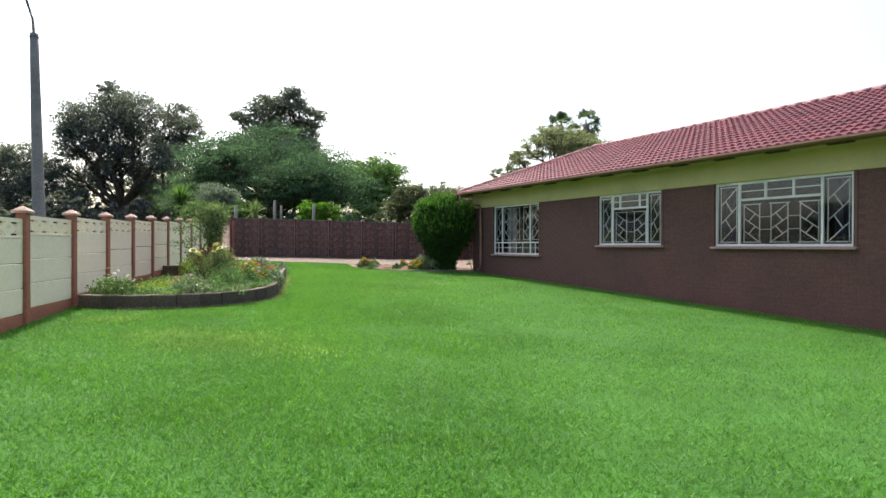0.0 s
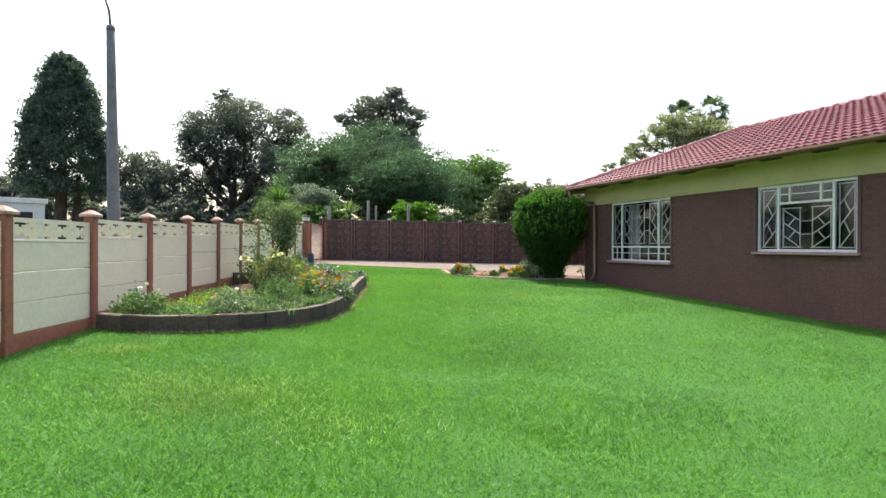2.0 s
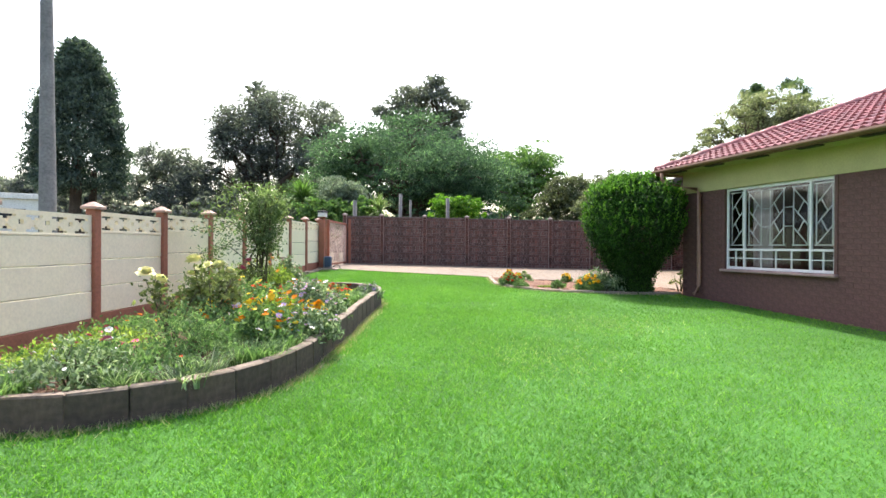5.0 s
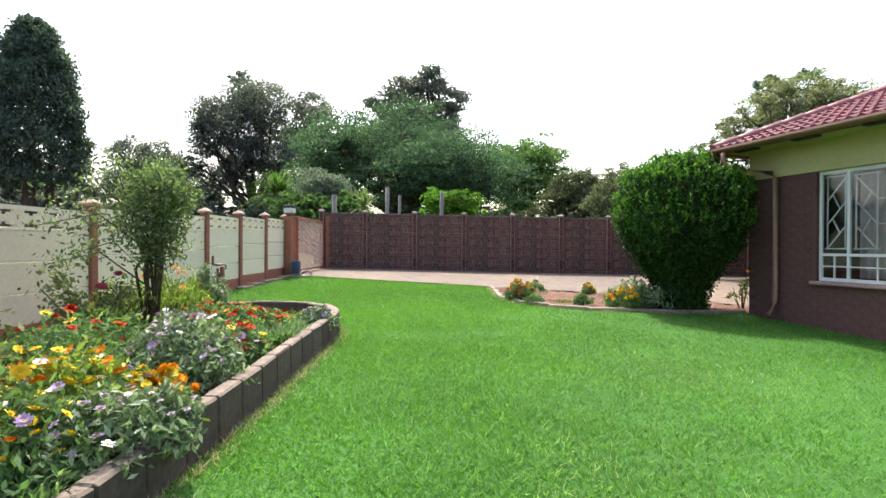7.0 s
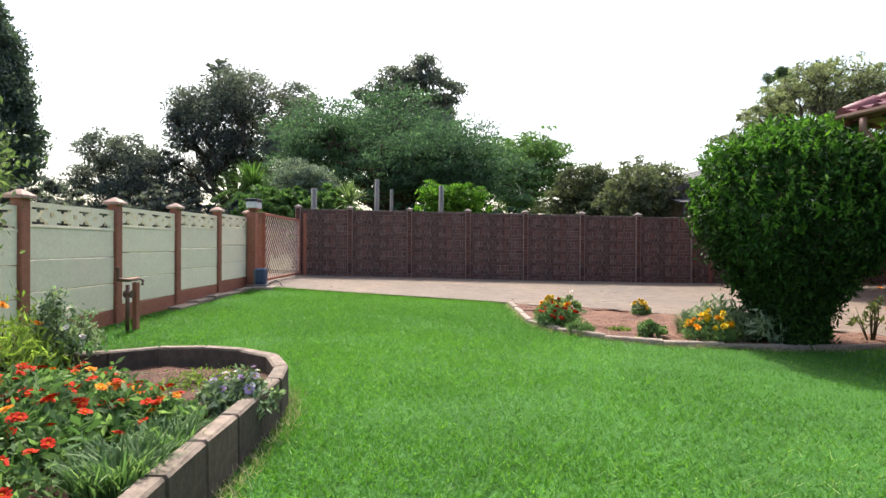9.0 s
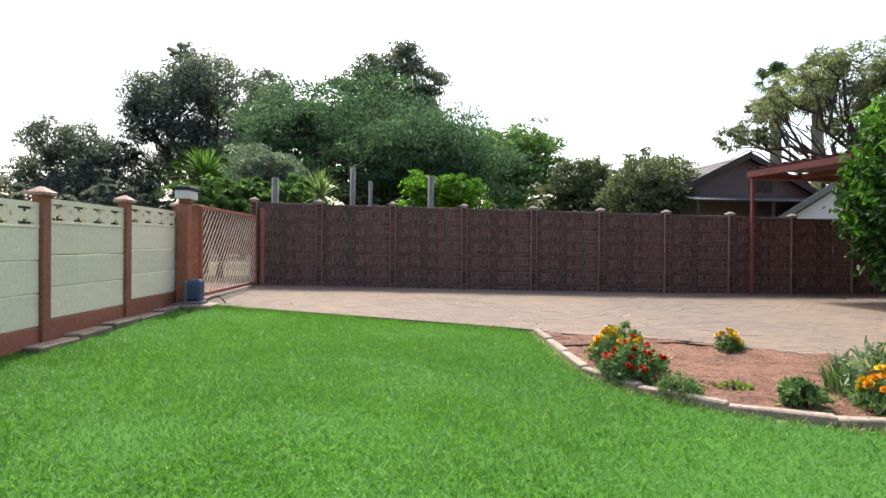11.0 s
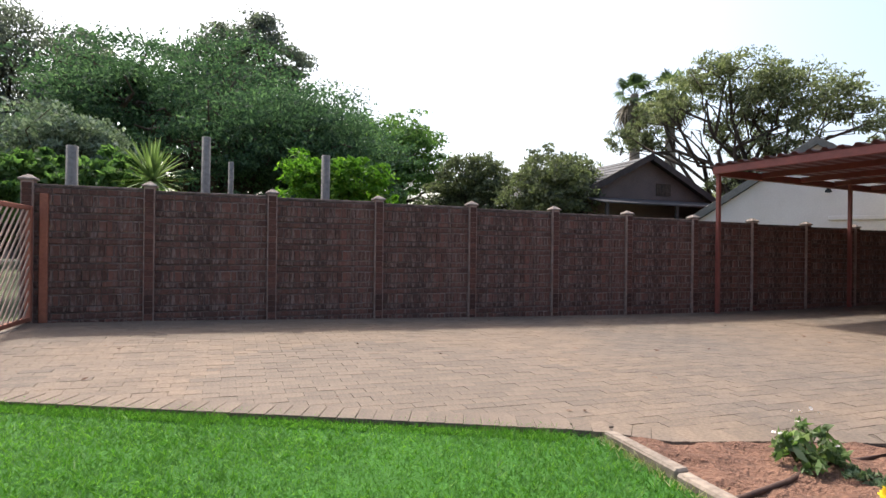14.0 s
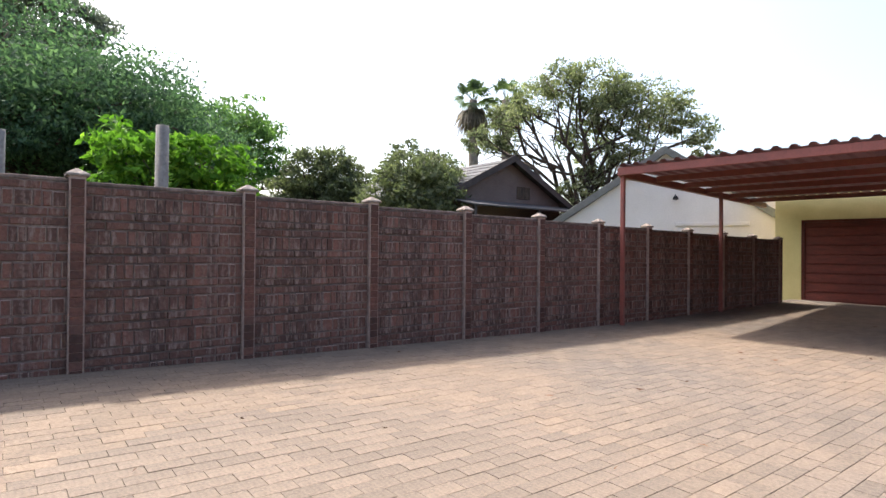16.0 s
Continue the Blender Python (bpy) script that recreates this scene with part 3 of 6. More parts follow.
def window(a, b, z0, style):
    """A steel window with vents, sill, panes, burglar bars and curtains."""
    w = thing("window", "", "")
    w.parent = house
    zt = HEAD - 0.004
    fr = 0.045
    bm = bmesh.new()
    for y in (a, b - fr):
        box(bm, 0.045, 0.085, y + 0.001, y + fr - 0.001, z0, zt, 0.004)
    for z in (z0, zt - fr):
        box(bm, 0.047, 0.083, a + fr, b - fr, z, z + fr, 0.004)
    W, H = b - a, zt - z0
    bars = bmesh.new()
    lines = []
    if style == "a":
        cut = [b - 0.19 * W, a + 0.20 * W]
        low = z0 + 0.24 * H
        for y in cut:
            box(bm, 0.044, 0.086, y - 0.02, y + 0.02, z0 + fr, zt - fr, 0.004)
        box(bm, 0.046, 0.084, a + fr, b - fr, low - 0.018, low + 0.018, 0.003)
        box(bm, 0.05, 0.08, a + fr, b - fr, z0 + 0.13 * H, z0 + 0.13 * H + 0.016)
        for t in (0.10, 0.36, 0.5, 0.64, 0.9):
            box(bm, 0.051, 0.079, a + t * W - 0.008, a + t * W + 0.008, z0 + fr, low - 0.02)
        screen(bars, a, b, cut, low, zt, low, zt, (1, -1, 1))
    else:
        cut = [b - (0.23 if style == "b" else 0.20) * W, a + (0.22 if style == "b" else 0.20) * W]
        vent = z0 + 0.72 * H
        for y in cut:
            box(bm, 0.044, 0.086, y - 0.022, y + 0.022, z0 + fr, zt - fr, 0.004)
        box(bm, 0.046, 0.084, cut[1] + 0.022, cut[0] - 0.022, vent - 0.02, vent + 0.02, 0.003)
        for t in ((0.22, 0.78) if style == "b" else (0.32, 0.66)):
            y = cut[1] + t * (cut[0] - cut[1])
            box(bm, 0.043, 0.087, y - 0.018, y + 0.018, vent + 0.02, zt - fr, 0.003)
        box(bm, 0.05, 0.08, cut[1] + 0.022, cut[0] - 0.022, vent + 0.13 * H - 0.008, vent + 0.13 * H + 0.008)
        screen(bars, a, b, cut, z0, zt, z0, vent, (-1, 1) if style == "b" else (1, -1, 1))
    part("window_frame", bm, WHITE, w, "white painted steel frame")
    part("burglar_bars", bars, BAR, w, "pale angular burglar bars")
    p = part("pane", boxed(0.060, 0.066, a + 0.02, b - 0.02, z0 + 0.02, zt - 0.02), PANE, w)
    p.visible_shadow = False
    part("window_sill", boxed(-0.075, 0.06, a - 0.07, b + 0.05, z0 - 0.05, z0 - 0.002, 0.012), SILL, w, "mauve-brown sill")
    c = bmesh.new()
    spans = [(b - 0.76, b - 0.34, 0)] if style == "a" else ([(a + 0.02, b - 0.02, 0)] if style == "b" else [(a + 0.0, a + 0.4, 1), (b - 0.4, b, 1)])
    for y0, y1, m in spans:
        n = int((y1 - y0) / 0.018)
        top = [c.verts.new((0.30 + 0.028 * math.sin(k * 1.15), y0 + (y1 - y0) * k / n, zt - 0.05)) for k in range(n + 1)]
        bot = [c.verts.new((0.30 + 0.035 * math.sin(k * 1.15 + 0.3), y0 + (y1 - y0) * k / n, z0 + 0.05)) for k in range(n + 1)]
        for k in range(n):
            c.faces.new((top[k], top[k + 1], bot[k + 1], bot[k])).material_index = m
    if style != "b":
        part("curtain", c, [LACE, DARKCLOTH], w, "gathered curtains")
    else:
        c.free()
    return w


for win in WINDOWS:
    window(*win)

# roof: front slope, hip slope and rear slope over a deck
EAVE_Z, EAVE_X, END_Y = 2.84, -0.47, 14.42
RIDGE_X, RIDGE_Z, RIDGE_Y = 4.45, 4.60, 13.1
pitch_f = math.atan2(RIDGE_Z - EAVE_Z, RIDGE_X - EAVE_X)


def roof_deck():
    bm = bmesh.new()
    far = 2 * RIDGE_X - EAVE_X
    for dz in (0, -0.06):
        pts = [(EAVE_X, S0 - 0.4, EAVE_Z), (EAVE_X, END_Y, EAVE_Z), (far, END_Y, EAVE_Z), (far, S0 - 0.4, EAVE_Z), (RIDGE_X, RIDGE_Y, RIDGE_Z), (RIDGE_X, S0 - 0.4, RIDGE_Z)]
        v = [bm.verts.new((x, y, z + dz)) for x, y, z in pts]
        for q in ((0, 1, 4, 5), (1, 2, 4), (2, 3, 5, 4)):
            bm.faces.new([v[i] for i in q])
    return bm


roof = part("roof", roof_deck(), TILES, house, "red concrete tiled hip roof")
part("soffit", boxed(EAVE_X + 0.02, -0.006, S0 - 0.3, S1 + 0.12, 2.80, 2.82), OLIVE, house)
part("end_soffit", boxed(0.0, DEPTH, S1 + 0.002, END_Y - 0.02, 2.80, 2.82), OLIVE, house)
part("fascia", boxed(EAVE_X - 0.012, EAVE_X + 0.012, S0 - 0.4, END_Y, 2.795, 2.86, 0.004), GUTTER, house)
part("end_fascia", boxed(EAVE_X + 0.02, DEPTH + 0.3, END_Y - 0.012, END_Y + 0.012, 2.755, 2.86, 0.004), GUTTER, house)
bm = bmesh.new()
prof = [(-0.100, 0.064), (-0.103, 0.036), (-0.088, 0.016), (-0.055, 0.009), (-0.014, 0.012), (-0.014, 0.018), (-0.055, 0.016), (-0.084, 0.022), (-0.097, 0.038), (-0.093, 0.064)]
a = [bm.verts.new((EAVE_X + x, S0 - 0.4, 2.80 + z)) for x, z in prof]
b = [bm.verts.new((EAVE_X + x, END_Y + 0.03, 2.80 + z)) for x, z in prof]
for k in range(len(prof)):
    bm.faces.new((a[k], a[(k + 1) % len(prof)], b[(k + 1) % len(prof)], b[k]))
bm.faces.new(b), bm.faces.new(a[::-1])
part("gutter", bm, GUTTER, house, "brown painted gutter")
pipe = tube(bmesh.new(), [(EAVE_X - 0.06, 14.18, 2.79), (EAVE_X - 0.06, 14.18, 2.66), (EAVE_X + 0.02, 14.14, 2.58), (-0.08, 13.74, 2.45), (-0.06, 13.70, 2.36), (-0.06, 13.70, 0.62), (-0.08, 13.70, 0.52), (-0.17, 13.70, 0.45)], 0.036, 8)
part("downpipe", pipe, GUTTER, house, "brown downpipe")
# dark strips below the gutter stand in for the shadows between rafters
for s in np.arange(0.4, 13.9, 0.95):
    part("vent_slot", boxed(EAVE_X + 0.02, EAVE_X + 0.14, s, s + 0.36, 2.775, 2.799, 0.004), DARKTIMBER, house)

# tiles of the front slope
TW, TE = 0.30, 0.335
tv, tf = [], []
prof = [(-0.15, 0.010), (-0.125, 0.030), (-0.095, 0.040), (-0.065, 0.030), (-0.04, 0.008), (0.0, 0.010), (0.025, 0.030), (0.055, 0.040), (0.085, 0.030), (0.11, 0.008), (0.15, 0.010)]
for t, lift in ((-0.02, 0.042), (TE + 0.03, 0.0)):
    for y, h in prof:
        tv.append((t, y, h + lift))
for y, h in prof:
    tv.append((-0.02, y, h + 0.042 - 0.036))
n = len(prof)
for k in range(n - 1):
    tf.append((k, k + 1, n + k + 1, n + k))
    tf.append((2 * n + k, 2 * n + k + 1, k + 1, k))
tile_me = bpy.data.meshes.new("tile")
tile_me.from_pydata(tv, [], tf)
tile_me.materials.append(TILE)
slope_len = math.hypot(RIDGE_X - EAVE_X, RIDGE_Z - EAVE_Z)
placed = []
for r in range(int(slope_len / TE) + 1):
    d = -0.04 + r * TE
    u = d / slope_len
    limit = END_Y - (END_Y - RIDGE_Y) * max(u, 0)
    y = limit - 0.14
    while y > S0 - 0.3:
        placed.append(pose(EAVE_X + d * math.cos(pitch_f), y, EAVE_Z + d * math.sin(pitch_f) + 0.006, random.uniform(-0.6, 0.6), -math.degrees(pitch_f) + random.uniform(-0.4, 0.4), 0))
        y -= TW
split_pieces("tile", "tile_field", placed, tile_me, tv, tf, TILES, roof, (0.5, 9.0))
# ridge and hip tiles
cap_v = tube(bmesh.new(), [(0, -0.20, 0), (0, 0.17, 0)], [0.105, 0.12], 10)
ridge_me = to_mesh("ridge_tile", cap_v, [TILE])
y = RIDGE_Y
while y > -4:
    child("ridge_tile", ridge_me, roof, m=pose(RIDGE_X, y, RIDGE_Z + 0.01, random.uniform(-1, 1), 0, random.uniform(-1, 1)))
    y -= 0.36
hip = Vector((RIDGE_X - EAVE_X, RIDGE_Y - END_Y, RIDGE_Z - EAVE_Z))
for k in range(int(hip.length / 0.36) + 1):
    p = Vector((EAVE_X, END_Y, EAVE_Z)) + hip * ((k + 0.5) * 0.36 / hip.length)
    child("ridge_tile", ridge_me, roof, m=Matrix.Translation(p + Vector((0, 0, 0.02))) @ hip.to_track_quat("Y", "Z").to_matrix().to_4x4())
mast = tube(bmesh.new(), [(3.6, 4.1, 4.2), (3.6, 4.1, 6.1)], 0.012, 6)
part("aerial_mast", mast, CONCRETE, house)

# ---- carport and garage ----
CP_A, GAR_A = -101.0, -98.5   # direction of the front beam, degrees
ca = Vector((math.cos(radians(CP_A)), math.sin(radians(CP_A))))
cn = Vector((-ca.y, ca.x))   # towards the garage
CP_O, GAR_O = Vector((16.42, 21.36)), Vector((24.55, 19.58))
carport = thing("carport", "red oxide steel carport with a corrugated roof", "carport", CP_O.x, CP_O.y, 0, CP_A)
# local: x along the front beam, y towards the garage
ROOF_L, ROOF_W = 8.15, 6.3
for x, y in ((0.0, 0.075), (0.33, 3.75), (6.2, 0.10)):
    g = CP_O + ca * x + cn * y
    part("post", boxed(x - 0.033, x + 0.033, y - 0.033, y + 0.033, float(gz(g.x, g.y)) - 0.05, 3.065, 0.006), STEEL, carport, "red oxide steel post")
part("front_beam", boxed(-0.05, ROOF_W, -0.03, 0.03, 3.06, 3.19, 0.008), STEEL, carport, "red oxide front beam")
part("side_beam", boxed(-0.06, 0.03, 0.035, ROOF_L - 0.05, 3.03, 3.16, 0.008), STEEL, carport)
for y in (1.3, 2.55, 3.75, 5.2, 6.7):
    if y < ROOF_L - 0.2:
        part("purlin", boxed(0.035, ROOF_W, y - 0.03, y + 0.03, 3.07, 3.17, 0.004), STEEL, carport)
bm = bmesh.new()
xs, cells = [], int(ROOF_W / 0.225)
for k in range(cells):
    o = -0.10 + k * 0.225
    xs += [(o, 0.0), (o + 0.10, 0.0), (o + 0.135, 0.042), (o + 0.19, 0.042)]
lo = [bm.verts.new((x, -0.05, 3.215 + h)) for x, h in xs]
hi = [bm.verts.new((x, ROOF_L, 3.29 + h)) for x, h in xs]
for k in range(len(xs) - 1):
    bm.faces.new((lo[k], lo[k + 1], hi[k + 1], hi[k]))
r = bmesh.ops.solidify(bm, geom=bm.faces[:], thickness=0.006)
part("roof_sheet", bm, ZINC, carport, "corrugated roof sheeting")

garage = thing("garage", "yellow plastered garage with a dark timber door", "garage", GAR_O.x, GAR_O.y, 0, GAR_A)
g0 = 0.54
DOOR_X0, DOOR_X1, DOOR_T = 0.58, 5.3, g0 + 2.14
for q in ((-0.02, DOOR_X0, 0, 0.22, 0.1, 3.5), (DOOR_X1, 7.0, 0, 0.22, 0.1, 3.5), (DOOR_X0, DOOR_X1, 0, 0.22, DOOR_T, 3.5), (-0.02, 0.2, 0.222, 6.0, 0.1, 3.5), (6.8, 7.0, 0.222, 6.0, 0.1, 3.5), (0.2, 6.8, 5.8, 6.0, 0.1, 3.5)):
    part("wall", boxed(*q), YELLOWWALL, garage, "yellow plaster wall")
part("roof", boxed(-0.1, 7.1, 0.0, 6.1, 3.51, 3.58), ZINC, garage)
door = part("door_frame", boxed(DOOR_X0, DOOR_X0 + 0.06, 0.04, 0.14, g0, DOOR_T, 0.004), DOORWOOD, garage)
part("door_head", boxed(DOOR_X0 + 0.06, DOOR_X1, 0.04, 0.14, DOOR_T - 0.06, DOOR_T, 0.004), DOORWOOD, garage)
leaf_w = (DOOR_X1 - DOOR_X0 - 0.06) / 2
for d in range(2):
    x0 = DOOR_X0 + 0.06 + d * leaf_w
    dr = part("door_leaf", boxed(x0, x0 + leaf_w - 0.012, 0.10, 0.14, g0, DOOR_T - 0.06), DOORWOOD, garage, "dark mahogany panelled leaf")
    for k in range(8):
        z = g0 + 0.03 + k * 0.243
        part("panel", boxed(x0 + 0.03, x0 + leaf_w - 0.05, 0.078, 0.10, z, z + 0.225, 0.014), DOORWOOD, dr)
    part("handle", boxed(x0 + leaf_w - 0.10, x0 + leaf_w - 0.07, 0.045, 0.078, g0 + 0.9, g0 + 1.02, 0.006), WHITE, dr)

# ---- sliding gate ----
SLAT = surface("gate_slat_paint", (0.70, 0.50, 0.38), (0.55, 0.36, 0.26), 5, 50, 0.6, 0.1, 0.002, grime=0.15)
GA, GB = Vector((5.50, 21.80)), Vector((6.60, 24.70))
gd = (GB - GA).normalized()
gate_a = math.degrees(math.atan2(gd.y, gd.x))
gl = (GB - GA).length
gg = float(gz(6.0, 23.2))
gate = thing("sliding_gate", "red-brown steel gate with slanting slats", "gate", GA.x, GA.y, gg, gate_a)
gate_h = 1.42
for x in (0.14, gl - 0.10):
    part("stile", boxed(x - 0.03, x + 0.03, -0.03, 0.03, 0.08, gate_h, 0.006), RUST, gate)
for z in (0.08, gate_h - 0.05):
    part("rail", boxed(0.17, gl - 0.13, -0.025, 0.025, z, z + 0.05, 0.005), RUST, gate)
x = 0.17 - 1.22
lean = 1.22
slat_pts = []
while x < gl - 0.13:
    x0, z0, x1, z1 = x, 0.13, x + lean, gate_h - 0.05
    if x0 < 0.17:
        z0, x0 = z0 + (0.17 - x0) / lean * (z1 - z0), 0.17
    if x1 > gl - 0.13:
        x1, z1 = gl - 0.13, z0 + (gl - 0.13 - x0) / lean * (gate_h - 0.18)
    if x1 - x0 > 0.02:
        run, half = math.atan2(z1 - z0, x1 - x0), math.hypot(x1 - x0, z1 - z0) / 2
        part("slat", boxed(-half, half, -0.004, 0.004, -0.0155, 0.0155, 0.002, pose((x0 + x1) / 2, -0.012, (z0 + z1) / 2, 0, -math.degrees(run), 0)), SLAT, gate)
    x += 0.138
part("track", boxed(-0.1, gl + 0.1, -0.05, 0.05, -0.03, 0.045, 0.006), KERB, gate)


def pillar(name, x, y, w, top, mat, cap):
    g = float(gz(x, y))
    t = thing(name, "red-brown gate pillar beside the driveway", "gate pillar", x, y, g, gate_a)
    part("shaft", boxed(-w, w, -w, w, -0.1, top - g - 0.03, 0.008), mat, t)
    if cap:
        part("cap", cap_mesh(w + 0.035, 0.05), CAPPAINT, t).matrix_basis = pose(0, 0, top - g - 0.03)
    return t


pillar("gate_pillar", 5.33, 21.72, 0.08, 2.12, RUST, False)
pillar("gate_pillar", 5.50, 21.98, 0.055, 2.14, surface("tan_post_paint", (0.44, 0.25, 0.17), (0.34, 0.18, 0.12), 3, 30, 0.7, 0.25, 0.005), False)
pillar("gate_pillar", 6.715, 24.66, 0.045, 2.29, RUST, False)
box_t = thing("intercom_box", "white box with a dark lid on the gate pillar", "box", 5.36, 21.80, 2.15, gate_a)
part("bracket", boxed(-0.08, 0.08, -0.08, 0.08, -0.03, 0.02, 0.004), RUST, box_t)
part("housing", boxed(-0.17, 0.17, -0.10, 0.10, 0.02, 0.14, 0.01), WHITE, box_t, "white housing")
part("lid", boxed(-0.18, 0.18, -0.11, 0.11, 0.14, 0.20, 0.012), BLACK, box_t, "black lid")
mg = float(gz(5.43, 21.6)) + 0.01
motor = thing("gate_motor", "blue-grey gate motor on a concrete pad", "gate motor", 5.45, 21.56, mg, gate_a)
part("pad", boxed(-0.22, 0.20, -0.30, 0.15, -0.08, 0.04, 0.015), KERB, motor)
part("base_plate", boxed(-0.12, 0.12, -0.16, 0.09, 0.04, 0.08, 0.008), CONCRETE, motor)
part("housing", boxed(-0.10, 0.10, -0.13, 0.07, 0.08, 0.38, 0.03), SLATE, motor, "dark blue-grey housing")
part("front_cover", boxed(-0.11, 0.085, 0.05, 0.085, 0.07, 0.37, 0.015), CONCRETE, motor, "pale grey cover")
part("cable", tube(bmesh.new(), [(0.1, -0.16, 0.08), (0.18, -0.22, 0.13), (0.27, -0.26, 0.12), (0.34, -0.30, 0.07), (0.36, -0.33, 0.02)], 0.011, 6), BLACK, motor)

# tap on its standpipe
tg = float(gz(3.95, 17.2))
tap = thing("garden_tap", "old copper garden tap on a red-brown stake", "tap", 3.69, 17.31, tg, angle_f)
part("stake", boxed(0.10, 0.17, -0.20, -0.15, -0.1, 0.52, 0.006), RUST, tap)
part("riser", tube(bmesh.new(), [(0.0, -0.16, -0.05), (0.0, -0.16, 0.50)], 0.022, 8), PIPE, tap)
part("pipe", tube(bmesh.new(), [(-0.20, -0.17, 0.57), (0.0, -0.17, 0.55), (0.20, -0.17, 0.56), (0.27, -0.18, 0.53), (0.26, -0.18, 0.48)], 0.02, 8), PIPE, tap)
part("handle", boxed(-0.215, -0.185, -0.185, -0.155, 0.57, 0.70, 0.006), PIPE, tap)
part("meter", tube(bmesh.new(), [(0.02, -0.20, 0.40), (0.02, -0.12, 0.40)], 0.042, 12), PIPE, tap)

# ---- trees ----


def leaf_quads(c, size, rng, up=0.0, wide=0.45):
    """A small rhombic leaf at each centre."""
    n = len(c)
    a = rng.normal(size=(n, 3))
    a[:, 2] += up
    a /= np.linalg.norm(a, axis=1)[:, None]
    b = np.cross(a, rng.normal(size=(n, 3)))
    b /= np.linalg.norm(b, axis=1)[:, None]
    s = size * rng.uniform(0.6, 1.3, (n, 1))
    v = np.stack([c - a * s, c + b * s * wide, c + a * s, c - b * s * wide], 1).reshape(-1, 3)
    return v, np.arange(4 * n).reshape(-1, 4)


def clumps(blobs, n, rng, clump=0.30, hollow=0.5, per=46, flat=0.6):
    """Leaf centres in clumps spread through ellipsoids, denser towards the outside."""
    vol = np.array([(r[3] * r[4] * r[5]) ** (2 / 3) for r in blobs])
    out = []
    for r, share in zip(blobs, vol / vol.sum()):
        m = max(8, int(n * share / per))
        d = rng.normal(size=(m, 3))
        d /= np.linalg.norm(d, axis=1)[:, None]
        k = d * (hollow + (1 - hollow) * rng.uniform(0, 1, (m, 1)) ** 0.6) * rng.uniform(0.86, 1.12, (m, 1))
        k = k * np.array(r[3:6]) + np.array(r[:3])
        size = clump * min(r[3:6]) * rng.uniform(0.6, 1.35, (m, 1, 1))
        q = rng.normal(size=(m, per, 3))
        q /= np.linalg.norm(q, axis=2)[:, :, None]
        q = q * rng.uniform(0, 1, (m, per, 1)) ** 0.45 * np.array([1.15, 1.15, flat]) * size
        out.append((k[:, None] + q).reshape(-1, 3))
    return np.concatenate(out)


def limb(bm, a, b, r0, r1, rng, n=6):
    a, b = Vector(a), Vector(b)
    k = (b - a).length * 0.07
    pts = [a + (b - a) * (i / 5) + Vector(rng.normal(size=3) * k) * (0 if i in (0,) else 1) + Vector((0, 0, k * math.sin(math.pi * i / 5))) for i in range(6)]
    tube(bm, pts, [r0 + (r1 - r0) * i / 5 for i in range(6)], n)
    return pts


def tree(name, label, x, y, trunk_h, trunk_r, blobs, n, leaf, mat, seed, category="tree", clump=0.30, hollow=0.5, twigs=2, up=0.0, z=None, wide=0.45, flat=0.6):
    """Blobs are given relative to the tree's foot."""
    rng = np.random.default_rng(seed)
    t = thing(name, label, category, x, y, float(gz(x, y)) - 0.05 if z is None else z)
    bm = bmesh.new()
    fork = Vector((rng.normal() * 0.1, rng.normal() * 0.1, trunk_h))
    tube(bm, [(0, 0, -0.2), (0, 0, 0.3), tuple(fork * 0.5), tuple(fork)], [trunk_r * 1.5, trunk_r * 1.1, trunk_r, trunk_r * 0.8], 9)
    for b in blobs:
        pts = limb(bm, fork * rng.uniform(0.8, 1.0), b[:3], trunk_r * 0.5, trunk_r * 0.16, rng)
        for _ in range(twigs):
            d = rng.normal(size=3)
            d /= np.linalg.norm(d)
            limb(bm, pts[rng.integers(2, 5)], np.array(b[:3]) + d * np.array(b[3:6]) * 0.85, trunk_r * 0.2, trunk_r * 0.06, rng, 5)
    part("trunk", bm, BARK, t)
    v, f = leaf_quads(clumps(blobs, n, rng, clump, hollow, flat=flat), leaf, rng, up, wide)
    child("crown", np_mesh("crown", v, f, [mat]), t)
    return t


def scatter_blobs(seed, count, cx, cy, cz, rx, ry, rz, small):
    """Overlapping blobs filling one large ellipsoid unevenly."""
    rng = np.random.default_rng(seed)
    out = [(cx, cy, cz, rx * 0.62, ry * 0.62, rz * 0.62)]
    for _ in range(count):
        d = rng.normal(size=3)
        d /= np.linalg.norm(d)
        d[2] = abs(d[2]) * 1.1 - 0.35
        k = rng.uniform(0.55, 0.85)
        s = small * rng.uniform(0.7, 1.2)
        out.append((cx + d[0] * rx * k, cy + d[1] * ry * k, cz + d[2] * rz * k, rx * s, ry * s, rz * s))
    return out


def across_blobs(rows, seed, depth=0.7):
    """Blobs set out along the line of the wall: along it, height, radius; spread at random in depth."""
    rng = np.random.default_rng(seed)
    out = []
    for u, z, r in rows:
        d = rng.uniform(-1, 1) * depth * 2.2
        out.append((0.93 * u + 0.38 * d, -0.38 * u + 0.93 * d, z, r, r, r * 0.86))
    return out


